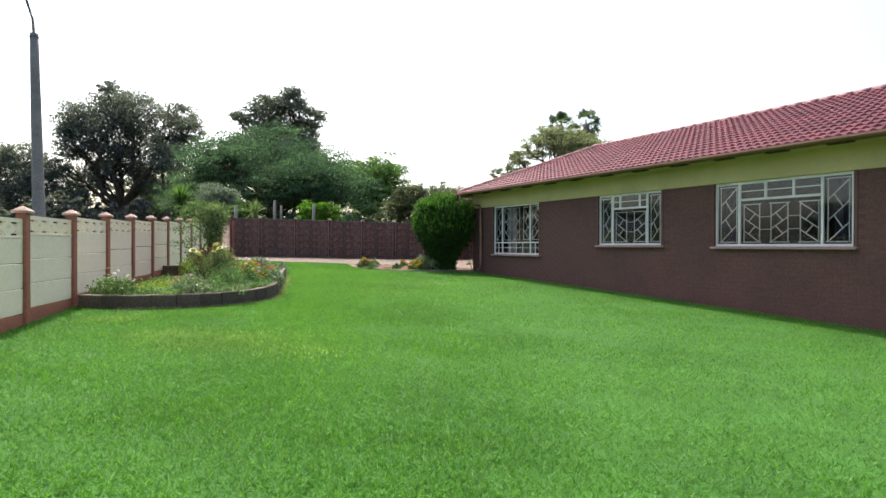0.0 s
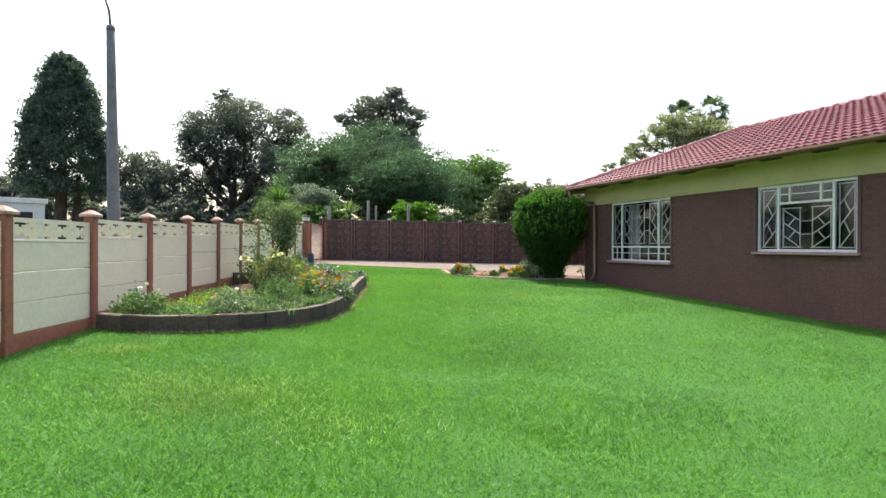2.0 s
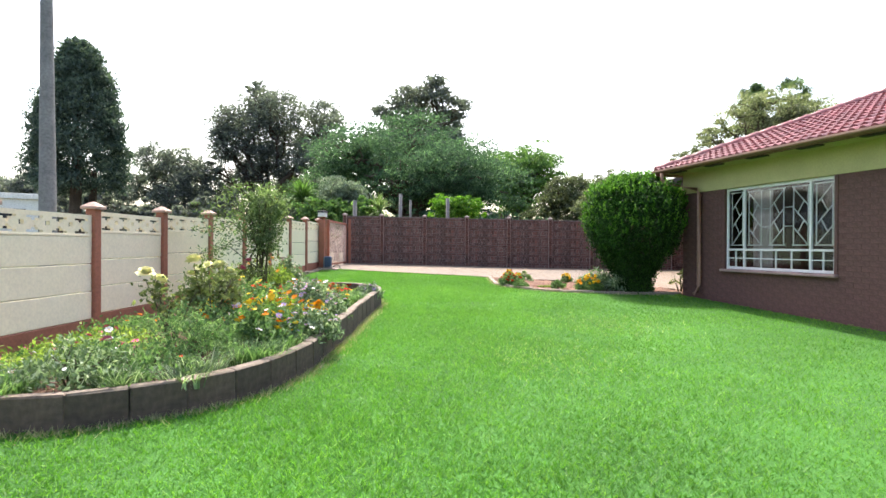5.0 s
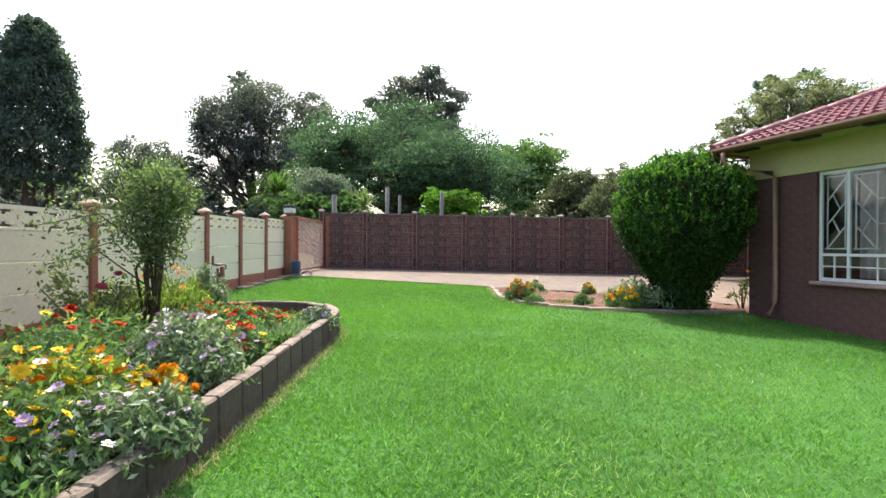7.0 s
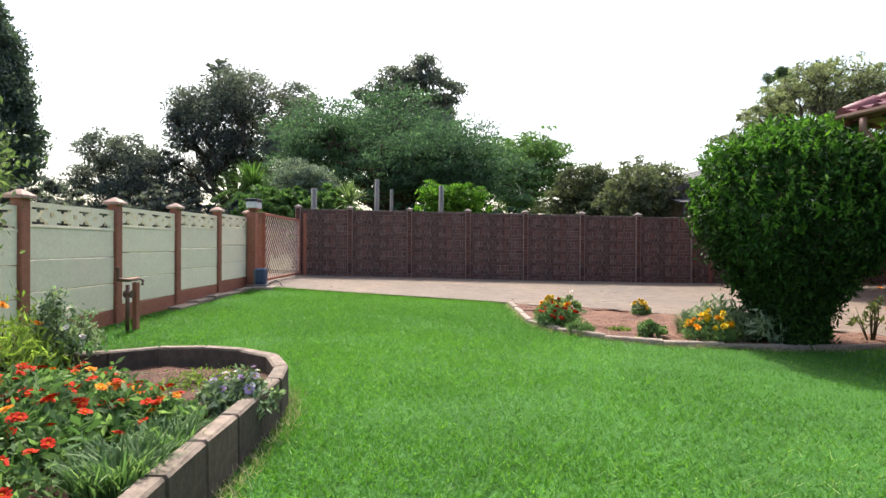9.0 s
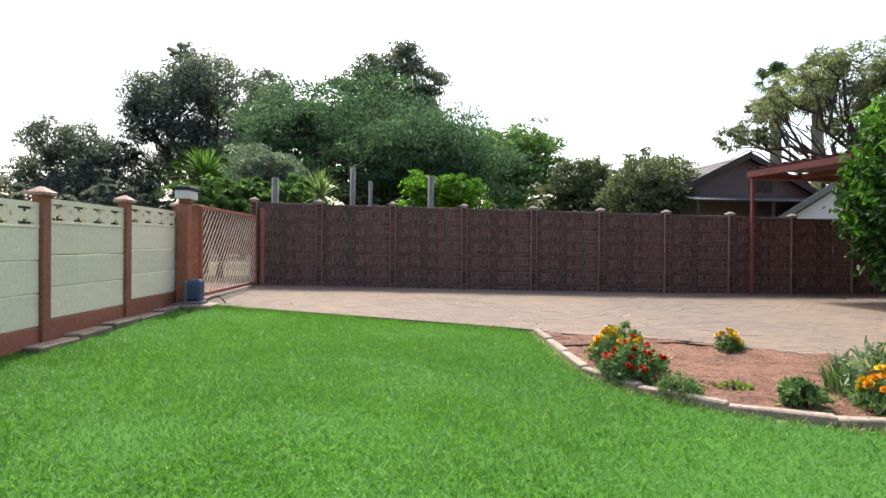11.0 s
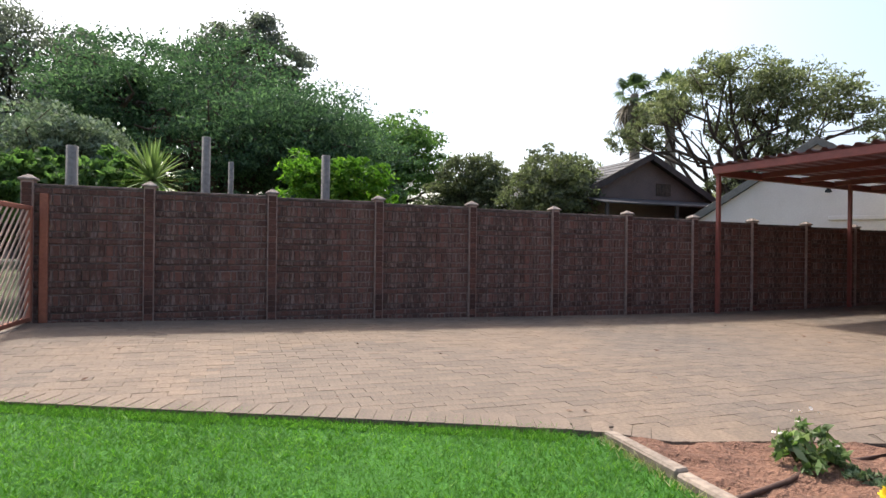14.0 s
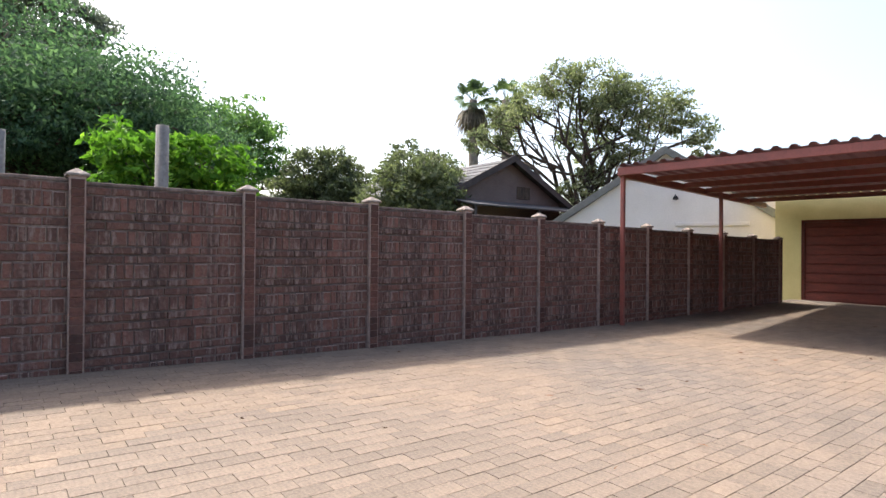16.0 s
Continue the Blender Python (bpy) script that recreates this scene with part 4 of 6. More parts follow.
BROAD = [(-3.0, 10.8, 1.8), (-1.0, 12.3, 1.7), (1.4, 11.3, 2.1), (4.0, 11.6, 1.6), (5.4, 10.2, 1.2), (-0.5, 9.6, 2.5), (3.3, 9.2, 2.1), (-3.2, 8.7, 1.7), (0.4, 7.2, 2.0), (3.8, 7.4, 1.6), (-1.7, 6.4, 1.5), (-3.9, 10.1, 1.1), (-0.8, 13.3, 0.8), (1.9, 5.6, 1.6), (-4.6, 6.6, 1.3)]
tree("broad_dark_tree", "tall dark-leaved tree beyond the street", 5.6, 53.5, 3.6, 0.42, across_blobs(BROAD, 1), 70000, 0.10, L_DARK_HAZY, 11, clump=0.40, hollow=0.35, twigs=4)
tree("dark_tree", "lower dark tree beyond the street", -1.6, 56.0, 3.0, 0.3, across_blobs([(-1.4, 7.4, 1.6), (1.0, 6.9, 1.6), (-0.5, 5.6, 2.1), (2.2, 5.4, 1.7), (-2.8, 5.3, 1.5), (4.3, 4.9, 1.7), (0.4, 3.8, 2.0), (-3.6, 3.6, 1.6), (3.4, 3.4, 1.8)], 2), 34000, 0.11, L_DARK_HAZY, 12, clump=0.38, hollow=0.35)
tree("dark_tree", "lower dark tree beyond the street", -10.5, 52.0, 2.5, 0.3, scatter_blobs(3, 9, 0, 0, 3.4, 5.4, 3.8, 3.0, 0.40), 30600, 0.126, L_DARK_HAZY, 13, clump=0.34)
tree("dark_tree", "dark scrubby tree beyond the street", -20.0, 48.0, 2.5, 0.3, scatter_blobs(4, 9, 0, 0, 3.2, 6.6, 3.8, 2.8, 0.40), 27200, 0.133, L_DARK_HAZY, 14, clump=0.34)
tree("dark_tree", "dark scrubby tree beyond the street", 10.5, 58.0, 2.5, 0.3, scatter_blobs(5, 9, 0, 0, 4.4, 6.4, 3.8, 4.6, 0.40), 27200, 0.133, L_DARK_HAZY, 15, clump=0.34)
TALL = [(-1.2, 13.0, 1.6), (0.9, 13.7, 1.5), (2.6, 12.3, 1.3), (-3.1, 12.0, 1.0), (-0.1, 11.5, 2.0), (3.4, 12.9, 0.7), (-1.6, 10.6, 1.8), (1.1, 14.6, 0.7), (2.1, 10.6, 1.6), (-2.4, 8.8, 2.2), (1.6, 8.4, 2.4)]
tree("tall_tree", "tall dark tree rising over the others", 17.9, 50.4, 7.0, 0.4, across_blobs(TALL, 6), 42000, 0.118, L_DARK_HAZY, 16, clump=0.42, hollow=0.35)
tree("spreading_tree", "wide spreading green shade tree behind the wall", 12.5, 37.4, 2.6, 0.42, scatter_blobs(7, 28, 0.5, 0, 4.8, 7.0, 4.6, 4.6, 0.34), 104000, 0.074, L_DEEP, 17, clump=0.40, flat=0.30, hollow=0.4, twigs=4)
tree("green_tree", "mid-sized light green tree behind the wall", 22.0, 40.8, 2.2, 0.25, scatter_blobs(8, 16, 0, 0, 4.7, 4.6, 3.4, 4.2, 0.36), 34000, 0.095, L_MID, 18, clump=0.42, flat=0.34, hollow=0.4, twigs=4)
tree("bronze_shrub_tree", "bronze-leaved small tree behind the wall", 21.8, 33.6, 1.4, 0.14, scatter_blobs(9, 14, 0, 0, 2.9, 2.6, 1.8, 2.1, 0.42), 22000, 0.074, L_RED, 19, clump=0.34)
tree("bronze_shrub_tree", "bronze-leaved small tree behind the wall", 21.4, 29.0, 1.4, 0.14, scatter_blobs(10, 14, 0, 0, 2.9, 2.2, 1.7, 2.1, 0.42), 24000, 0.074, L_RED, 20, clump=0.34)
tree("lime_bush", "bright lime-green bush behind the wall", 11.15, 25.75, 0.8, 0.07, scatter_blobs(12, 12, 0, 0, 1.80, 1.25, 0.8, 1.05, 0.40), 8500, 0.062, L_BRIGHT, 21, "bush", clump=0.40)
tree("grey_bush", "rounded grey-green bush behind the wall", 7.05, 29.2, 0.8, 0.1, scatter_blobs(13, 8, 0, 0, 2.75, 1.2, 1.1, 0.95, 0.5), 12000, 0.05, L_GREY, 22, "bush", clump=0.40, hollow=0.7)
tree("green_shrub", "tangled green shrub behind the wall", 6.05, 28.0, 0.6, 0.07, scatter_blobs(14, 12, 0, 0, 1.6, 1.15, 0.9, 1.0, 0.42), 8000, 0.08, L_MID, 23, "bush", clump=0.36)
tree("green_shrub", "tangled green shrub behind the wall", 7.4, 27.6, 0.6, 0.07, scatter_blobs(15, 10, 0, 0, 1.8, 1.3, 0.8, 1.05, 0.42), 8000, 0.08, L_MID, 24, "bush", clump=0.36)
# the last four, west and out of view, are added for the panes to reflect
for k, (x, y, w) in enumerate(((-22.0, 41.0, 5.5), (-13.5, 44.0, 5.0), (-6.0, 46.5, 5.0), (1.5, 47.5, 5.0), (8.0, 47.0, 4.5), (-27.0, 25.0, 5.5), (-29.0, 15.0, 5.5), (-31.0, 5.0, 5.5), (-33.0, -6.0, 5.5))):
    tree("street_shrub", "dark scrub along the far side of the street, partly added out of view", x, y, 0.8, 0.12, scatter_blobs(60 + k, 12, 0, 0, 2.1, w, 1.6, 2.4, 0.40), 9000, 0.17, L_DARK_HAZY, 80 + k, "bush", clump=0.36)
tree("garden_hedge", "dense dark shrub behind the wall", 14.0, 32.5, 0.8, 0.1, scatter_blobs(16, 10, 0, 0, 1.9, 4.5, 1.2, 1.2, 0.42), 15300, 0.081, L_DEEP, 25, "bush", clump=0.34)


def cypress():
    rng = np.random.default_rng(30)
    x, y = -4.5, 38.2
    t = thing("conifer", "dense dark green conical conifer beyond the street", "tree", x, y, float(gz(x, y)) - 0.05)
    part("trunk", tube(bmesh.new(), [(0, 0, -0.3), (0, 0, 1.5), (0.1, 0, 5), (0, 0, 9)], [0.4, 0.3, 0.2, 0.06], 9), BARK, t)
    part("trunk", tube(bmesh.new(), [(0.5, 0.2, -0.3), (0.7, 0.2, 1.4), (0.8, 0.2, 4.2)], [0.28, 0.24, 0.12], 8), BARK, t)
    n = 950
    h = np.sort(rng.uniform(3.3, 10.5, n))
    prof = np.interp(h, (3.3, 3.7, 4.5, 5.8, 7.6, 9.1, 10.0, 10.5), (1.45, 2.0, 2.12, 1.95, 1.62, 1.16, 0.66, 0.30))
    a = rng.uniform(0, 2 * math.pi, n)
    r = prof * (1 + 0.08 * np.sin(3 * a + 2.3 * h)) * (1 + 0.07 * np.sin(9.5 * h)) * rng.uniform(0.35, 1.08, n) ** 0.4
    c = np.stack([0.22 + r * np.cos(a), -0.08 + r * np.sin(a), h - 0.12 * r], 1)
    k = (c[:, None] + rng.normal(size=(n, 62, 3)) * np.array([0.19, 0.19, 0.13])).reshape(-1, 3)
    v, f = leaf_quads(k, 0.10, rng, 0.7, 0.4)
    child("crown", np_mesh("crown", v, f, [L_CYP]), t)


cypress()


def open_tree():
    """Blobs set across a wide crown: along it, height, radius."""
    across = Vector((0.33, -0.94))
    rng = np.random.default_rng(41)
    blobs = []
    for u, z, r in ((-3.9, 6.6, 0.9), (-3.3, 7.3, 0.85), (-4.2, 5.9, 0.7), (-3.3, 6.2, 0.7), (-2.1, 8.1, 1.2), (-1.1, 8.4, 1.0), (0.1, 8.2, 1.4), (1.2, 7.9, 1.1), (2.3, 7.2, 1.3), (3.2, 6.9, 1.0), (4.0, 6.3, 0.9), (-0.2, 6.3, 1.3), (1.5, 5.6, 1.0), (0.7, 7.0, 1.1), (-0.2, 4.2, 1.1), (-1.1, 3.5, 0.9), (4.6, 5.5, 0.6), (-2.6, 6.9, 0.7), (0.5, 5.0, 0.9)):
        d = rng.uniform(-1.4, 1.4)
        blobs.append((across.x * u + 0.94 * d, across.y * u + 0.33 * d, z - 0.45, r * 0.95, r * 0.95, r * 0.75))
    tree("open_tree", "open-crowned tree with crooked limbs and yellow-green leaves", 28.7, 26.3, 2.2, 0.22, blobs, 36000, 0.08, L_OLIVE, 42, clump=0.40, hollow=0.5, twigs=4, up=-0.4, wide=0.36)


open_tree()


def bare_tree():
    """Thin leafless branches that fork three times."""
    rng = np.random.default_rng(46)
    x, y = 2.6, 55.0
    t = thing("bare_tree", "thin pale leafless tree beyond the street", "tree", x, y, float(gz(x, y)) - 0.05)
    bm = bmesh.new()

    def fork(p, d, ln, r, level):
        e = p + d * ln
        limb(bm, p, e, r, r * 0.6, rng, 5)
        if level:
            for _ in range(4 if level > 1 else 3):
                q = Vector(rng.normal(size=3)) * 0.36 + d
                fork(p + d * ln * rng.uniform(0.55, 1.0), (q + Vector((0, 0, 0.25))).normalized(), ln * rng.uniform(0.5, 0.72), r * 0.55, level - 1)

    fork(Vector((0, 0, -0.2)), Vector((0.05, 0, 1)).normalized(), 4.2, 0.14, 4)
    part("branches", bm, PALMWOOD, t)


bare_tree()


def fan_palm(x, y, h, r, seed, label, girth=0.40):
    rng = np.random.default_rng(seed)
    t = thing("fan_palm", label, "palm", x, y, float(gz(x, y)) - 0.05)
    part("trunk", tube(bmesh.new(), [(0, 0, -0.3), (0, 0, 1.0), (0.1, 0, h * 0.6), (0, 0, h)], [girth * 1.3, girth, girth * 0.9, girth * 0.7], 11), PALMWOOD, t)

    def fans(n, lo, hi, stalk, ln, sag, mat, name):
        bm = bmesh.new()
        for _ in range(n):
            a, e = rng.uniform(0, 2 * math.pi), radians(rng.uniform(lo, hi))
            d = Vector((math.cos(a) * math.cos(e), math.sin(a) * math.cos(e), math.sin(e)))
            base = Vector((0, 0, h)) + d * stalk * rng.uniform(0.75, 1.15)
            tube(bm, [(0, 0, h - 0.1), tuple(base)], 0.022, 3)
            s = (Matrix.Rotation(rng.uniform(-0.6, 0.6), 3, d) @ d.cross(Vector((0, 0, 1)))).normalized()
            u = s.cross(d)
            for k in range(15):
                w = radians(-98 + 14 * k)
                q = (d * math.cos(w) + s * math.sin(w)).normalized()
                size = ln * (0.72 + 0.28 * math.cos(w)) * rng.uniform(0.85, 1.1)
                m = base + q * size * 0.5
                tip = base + q * size - Vector((0, 0, sag * size * rng.uniform(0.6, 1.4)))
                n2 = q.cross(u).normalized() * 0.05 * ln
                v = [bm.verts.new(c) for c in (base, m + n2, tip, m - n2)]
                bm.faces.new(v)
        part(name, bm, mat, t)

    fans(26, -30, 85, r * 0.52, r * 0.55, 0.35, L_PALM, "crown")
    fans(30, -86, -52, r * 0.55, r * 0.75, 0.5, L_STRAW, "dry_skirt")


fan_palm(45.5, 41.7, 13.3, 2.0, 51, "tall fan palm with a dry skirt", 0.45)
fan_palm(47.1, 39.6, 13.4, 2.0, 52, "tall fan palm with a dry skirt", 0.45)
fan_palm(-12.0, 30.0, 2.6, 1.3, 53, "low fan palm beyond the street", 0.22)


def feather_palm(name, label, x, y, h, r, n, seed, mat, droop=0.5, lo=15, hi=85, width=0.05):
    """A rosette of long blades on a short stem."""
    rng = np.random.default_rng(seed)
    t = thing(name, label, "plant", x, y, float(gz(x, y)) - 0.05)
    part("stem", tube(bmesh.new(), [(0, 0, -0.1), (0, 0, h * 0.5), (0, 0, h)], [0.09, 0.07, 0.06], 7), BARK, t)
    bm = bmesh.new()
    for _ in range(n):
        a, e = rng.uniform(0, 2 * math.pi), radians(rng.uniform(lo, hi))
        d = Vector((math.cos(a) * math.cos(e), math.sin(a) * math.cos(e), math.sin(e)))
        s = d.cross(Vector((0, 0, 1))).normalized()
        ln = r * rng.uniform(0.75, 1.1)
        row = []
        for k in range(5):
            u = k / 4
            p = Vector((0, 0, h)) + d * ln * u - Vector((0, 0, droop * ln * u * u * 0.4))
            w = width * (1 - u) ** 0.7 * (0.4 + 1.6 * min(u * 3, 0.4))
            row.append((bm.verts.new(p - s * w), bm.verts.new(p + s * w)))
        for p, q in zip(row, row[1:]):
            bm.faces.new((p[0], p[1], q[1], q[0]))
    part("leaves", bm, mat, t)


feather_palm("yucca", "spiky yucca rosette showing over the wall", 8.25, 26.6, 2.05, 0.85, 90, 61, leafy("yucca_leaf", (0.20, 0.29, 0.11), (0.38, 0.47, 0.22)), 0.3, -20, 88, 0.035)
feather_palm("young_palm", "bushy young palm behind the wall", 5.75, 30.2, 2.6, 1.65, 260, 62, leafy("young_palm_leaf", (0.08, 0.16, 0.04), (0.17, 0.29, 0.09)), 1.0, -10, 88, 0.035)


# clipped round hedge bush beside the house
def hedge_bush():
    rng = np.random.default_rng(70)
    x, y = 10.72, 14.85
    g = float(gz(x, y))
    t = thing("clipped_bush", "large clipped egg-shaped green bush beside the house", "bush", x, y, g)
    bm = bmesh.new()
    for k in range(7):
        a = k * 0.9
        tube(bm, [(0.10 * math.cos(a), 0.10 * math.sin(a), -0.1), (0.2 * math.cos(a), 0.2 * math.sin(a), 0.6), (0.5 * math.cos(a), 0.5 * math.sin(a), 1.3)], [0.05, 0.04, 0.02], 6)
    part("trunk", bm, BARK, t)
    n = 4200
    h = rng.uniform(0, 1, n)
    prof = np.interp(h, (0, 0.06, 0.16, 0.28, 0.42, 0.58, 0.76, 0.88, 0.95, 1.0), (0.36, 0.33, 0.38, 0.60, 0.88, 1.02, 1.00, 0.84, 0.58, 0.25))
    a = rng.uniform(0, 2 * math.pi, n)
    r = 0.98 * prof * (rng.uniform(0.2, 1, n) ** 0.32) * (1 + 0.05 * np.sin(5 * a + 6 * h) + 0.03 * np.sin(11 * a - 9 * h))
    c = np.stack([r * np.cos(a), r * np.sin(a), 0.03 + h * 2.34], 1)
    k = (c[:, None] + rng.normal(size=(n, 15, 3)) * 0.048).reshape(-1, 3)
    # young shoots standing out of the clipped outline, most of them on top
    m = 900
    a = rng.uniform(0, 2 * math.pi, m)
    h = np.clip(rng.uniform(0.50, 1.45, m), 0, 0.985 - 0.15 * rng.uniform(0, 1, m) ** 2)
    r = 0.97 * np.interp(h, (0.42, 0.58, 0.76, 0.88, 0.95, 1.0), (0.88, 1.02, 1.00, 0.84, 0.58, 0.25)) * np.where(h > 0.9, rng.uniform(0.2, 1, m) ** 0.5, 1)
    root = np.stack([r * np.cos(a), r * np.sin(a), 0.03 + h * 2.34], 1)
    out = np.stack([0.55 * np.cos(a), 0.55 * np.sin(a), 0.55 + 0.6 * h], 1) + rng.normal(size=(m, 3)) * 0.18
    out *= (rng.uniform(0.07, 0.22, m) / np.linalg.norm(out, axis=1))[:, None]
    step = np.linspace(0, 1, 9)[None, :, None]
    tips = root[:, None] + out[:, None] * step + rng.normal(size=(m, 9, 3)) * 0.012
    k[:, 2] = np.maximum(k[:, 2], 0.02)
    v, f = leaf_quads(tips.reshape(-1, 3), 0.040, rng, 0.9, 0.32)
    child("young_growth", np_mesh("young_growth", v, f, [L_SHOOT_LIT]), t, "young growth with the sunlit green put into its colour")
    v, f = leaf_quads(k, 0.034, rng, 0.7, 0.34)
    child("crown", np_mesh("crown", v, f, [L_HEDGE_SHADED]), t)


hedge_bush()

# ---- beyond the walls ----


def pole(x, y, h, r, label):
    g = float(gz(x, y))
    ob = part("timber_pole", tube(bmesh.new(), [(x, y, g - 0.3), (x, y, g + 1.0), (x + 0.01, y, h)], [r, r, r * 0.95], 10), POLEWOOD)
    return tagged(ob, label, "pole", group="poles behind the wall")


pole(7.04, 25.42, 2.97, 0.075, "short weathered timber pole behind the wall")
pole(8.62, 24.98, 3.23, 0.065, "tall weathered timber pole behind the wall")
pole(9.5, 26.6, 3.15, 0.05, "slim weathered timber pole behind the wall")
pole(10.27, 24.5, 3.09, 0.07, "weathered timber pole behind the wall")

# street lamp
lamp = thing("street_lamp", "tall grey street lamp with a curved arm", "street lamp", 0.045, 16.35, 0.0, 0)
part("pole", tube(bmesh.new(), [(0, 0, -0.2), (-0.02, 0.06, 1.2), (-0.11, 0.31, 5.6), (-0.12, 0.34, 6.2)], [0.15, 0.14, 0.095, 0.09], 12), CONCRETE, lamp, "tapered grey concrete pole")
part("collar", tube(bmesh.new(), [(-0.12, 0.34, 6.16), (-0.12, 0.34, 6.27)], [0.10, 0.085], 12), CONCRETE, lamp)
part("arm", tube(bmesh.new(), [(-0.12, 0.34, 6.2), (-0.15, 0.32, 6.6), (-0.27, 0.24, 7.0), (-0.50, 0.09, 7.4), (-0.84, -0.16, 7.7), (-1.22, -0.46, 7.85)], [0.03] * 6, 8), CONCRETE, lamp)
part("lamp_head", boxed(-0.28, 0.28, -0.09, 0.09, -0.05, 0.06, 0.03, pose(-1.42, -0.61, 7.87, 0, 0, 36)), CONCRETE, lamp)


def gable_house(name, label, ax, ay, apex_z, eave_z, half, depth, rz, wall_mat, roof_mat, trim, ledge=False, overhang=0.35, ribs=True):
    """A house whose gable stands towards the garden. Local x along the gable, y away."""
    g = float(gz(ax, ay)) - 0.3
    t = thing(name, label, "house", ax, ay, 0, rz)
    bm = bmesh.new()
    ring = [(-half, g), (half, g), (half, eave_z), (0, apex_z), (-half, eave_z)]
    a = [bm.verts.new((x, 0, z)) for x, z in ring]
    b = [bm.verts.new((x, depth, z)) for x, z in ring]
    bm.faces.new(a), bm.faces.new(b[::-1])
    for k in range(5):
        bm.faces.new((a[k], b[k], b[(k + 1) % 5], a[(k + 1) % 5]))
    part("wall", bm, wall_mat, t)
    slope = math.atan2(apex_z - eave_z, half)
    run = math.hypot(half, apex_z - eave_z) + 0.45
    for s in (-1, 1):
        bm = bmesh.new()
        rows = int(run / 0.34)
        for r in range(rows):
            d0, d1 = r * run / rows, (r + 1) * run / rows + 0.03
            vs = []
            for d, lift in ((d0, 0.03), (d1, 0.055)):
                x, z = s * d * math.cos(slope), apex_z + 0.09 - d * math.sin(slope) + lift
                vs.append((x, z))
            cols = 1 if not ribs else int((depth + 2 * overhang) / 0.30)
            w = (depth + 2 * overhang) / cols
            for c in range(cols):
                y0 = -overhang + c * w
                q = [bm.verts.new(p) for p in ((vs[0][0], y0, vs[0][1]), (vs[0][0], y0 + w * 0.96, vs[0][1]), (vs[1][0], y0 + w * 0.96, vs[1][1]), (vs[1][0], y0, vs[1][1]))]
                e = [bm.verts.new((v.co.x, v.co.y, v.co.z - 0.03)) for v in q[2:]]
                bm.faces.new(q), bm.faces.new((q[2], e[0], e[1], q[3]))
        roof_p = part("roof", bm, roof_mat, t)
        tri_b = boxed(0, run, -overhang - 0.03, -overhang + 0.01, -0.16, 0.05, 0.005, pose(0, 0, apex_z + 0.07, 0, math.degrees(slope) if s > 0 else 180 - math.degrees(slope), 0))
        part("bargeboard", tri_b, trim, t)
        deck = boxed(0.0, run, -overhang, depth + overhang, 0.0, 0.03, 0, pose(0, 0, apex_z + (0.06 if s > 0 else 0.09), 0, math.degrees(slope) if s > 0 else 180 - math.degrees(slope), 0))
        part("roof_deck", deck, trim, t)
    return t


# dark-gabled neighbour
dn = gable_house("neighbour_house", "dark gabled neighbouring house with a grey tiled roof", 24.1, 27.4, 4.85, 3.55, 2.6, 9.0, -17.5, DUSKWALL, GREYTILE, DARKTIMBER)
bm = bmesh.new()
box(bm, -2.8, 2.9, -1.25, -0.05, 0.0, 0.05, 0.004, pose(0, 0, 3.42, 12, 0, 0))
part("veranda_roof", bm, GREYTILE, dn)
for x in (-2.6, 0.2, 2.7):
    part("veranda_post", boxed(x - 0.05, x + 0.05, -1.2, -1.1, 0.3, 3.2, 0.004), DARKTIMBER, dn)
part("gable_panel", boxed(0.35, 1.0, -0.03, -0.004, 3.62, 4.05, 0.004), BARK, dn)
# beige neighbour
bn = gable_house("neighbour_house", "beige plastered gabled neighbouring building", 25.19, 22.49, 4.90, 1.75, 4.7, 8.0, -73, BEIGE, ZINC, surface("grey_barge", (0.22, 0.215, 0.19), (0.16, 0.155, 0.14), 3, 40, 0.7), overhang=0.12, ribs=False)
part("side_wing", boxed(0.4, 6.5, 0.02, 4.0, 0.0, 3.72), BEIGE, bn)
part("ledge", boxed(0.2, 2.25, -0.05, -0.003, 2.62, 2.74, 0.01), BEIGE, bn)
wl = thing("wall_lamp", "small dark bulkhead lamp on the gable", "lamp", 25.24, 22.30, 3.52, -73)
part("bracket", boxed(-0.03, 0.03, -0.12, 0.0, -0.03, 0.03, 0.008), BLACK, wl)
part("shade", tube(bmesh.new(), [(0, -0.12, 0.05), (0, -0.16, -0.02), (0, -0.18, -0.08)], [0.03, 0.07, 0.09], 10), BLACK, wl)
# low pale house across the street
pn = thing("flat_roofed_house", "low pale flat-roofed house beyond the street", "house", -6.6, 28.6, 0, 16)
part("wall", boxed(-3.5, 3.1, 0, 6, 0, 2.95, 0.01), PALEWALL, pn)
part("parapet", boxed(-3.6, 3.2, -0.1, 6.1, 2.95, 3.15, 0.01), PALEWALL, pn)
part("window", boxed(1.3, 2.7, -0.03, 0.02, 1.9, 2.6, 0.005), BLACK, pn)
dish = bmesh.new()
bmesh.ops.create_uvsphere(dish, u_segments=14, v_segments=6, radius=0.4)
bmesh.ops.delete(dish, geom=[v for v in dish.verts if v.co.z > -0.2], context="VERTS")
bmesh.ops.solidify(dish, geom=dish.faces[:], thickness=0.01)
d_ob = part("satellite_dish", dish, CONCRETE, pn)
d_ob.matrix_basis = pose(1.0, 1.2, 3.5, 60, 0, 20)
part("dish_arm", tube(bmesh.new(), [(1.0, 1.2, 3.1), (1.0, 1.2, 3.35)], 0.025, 6), CONCRETE, pn)
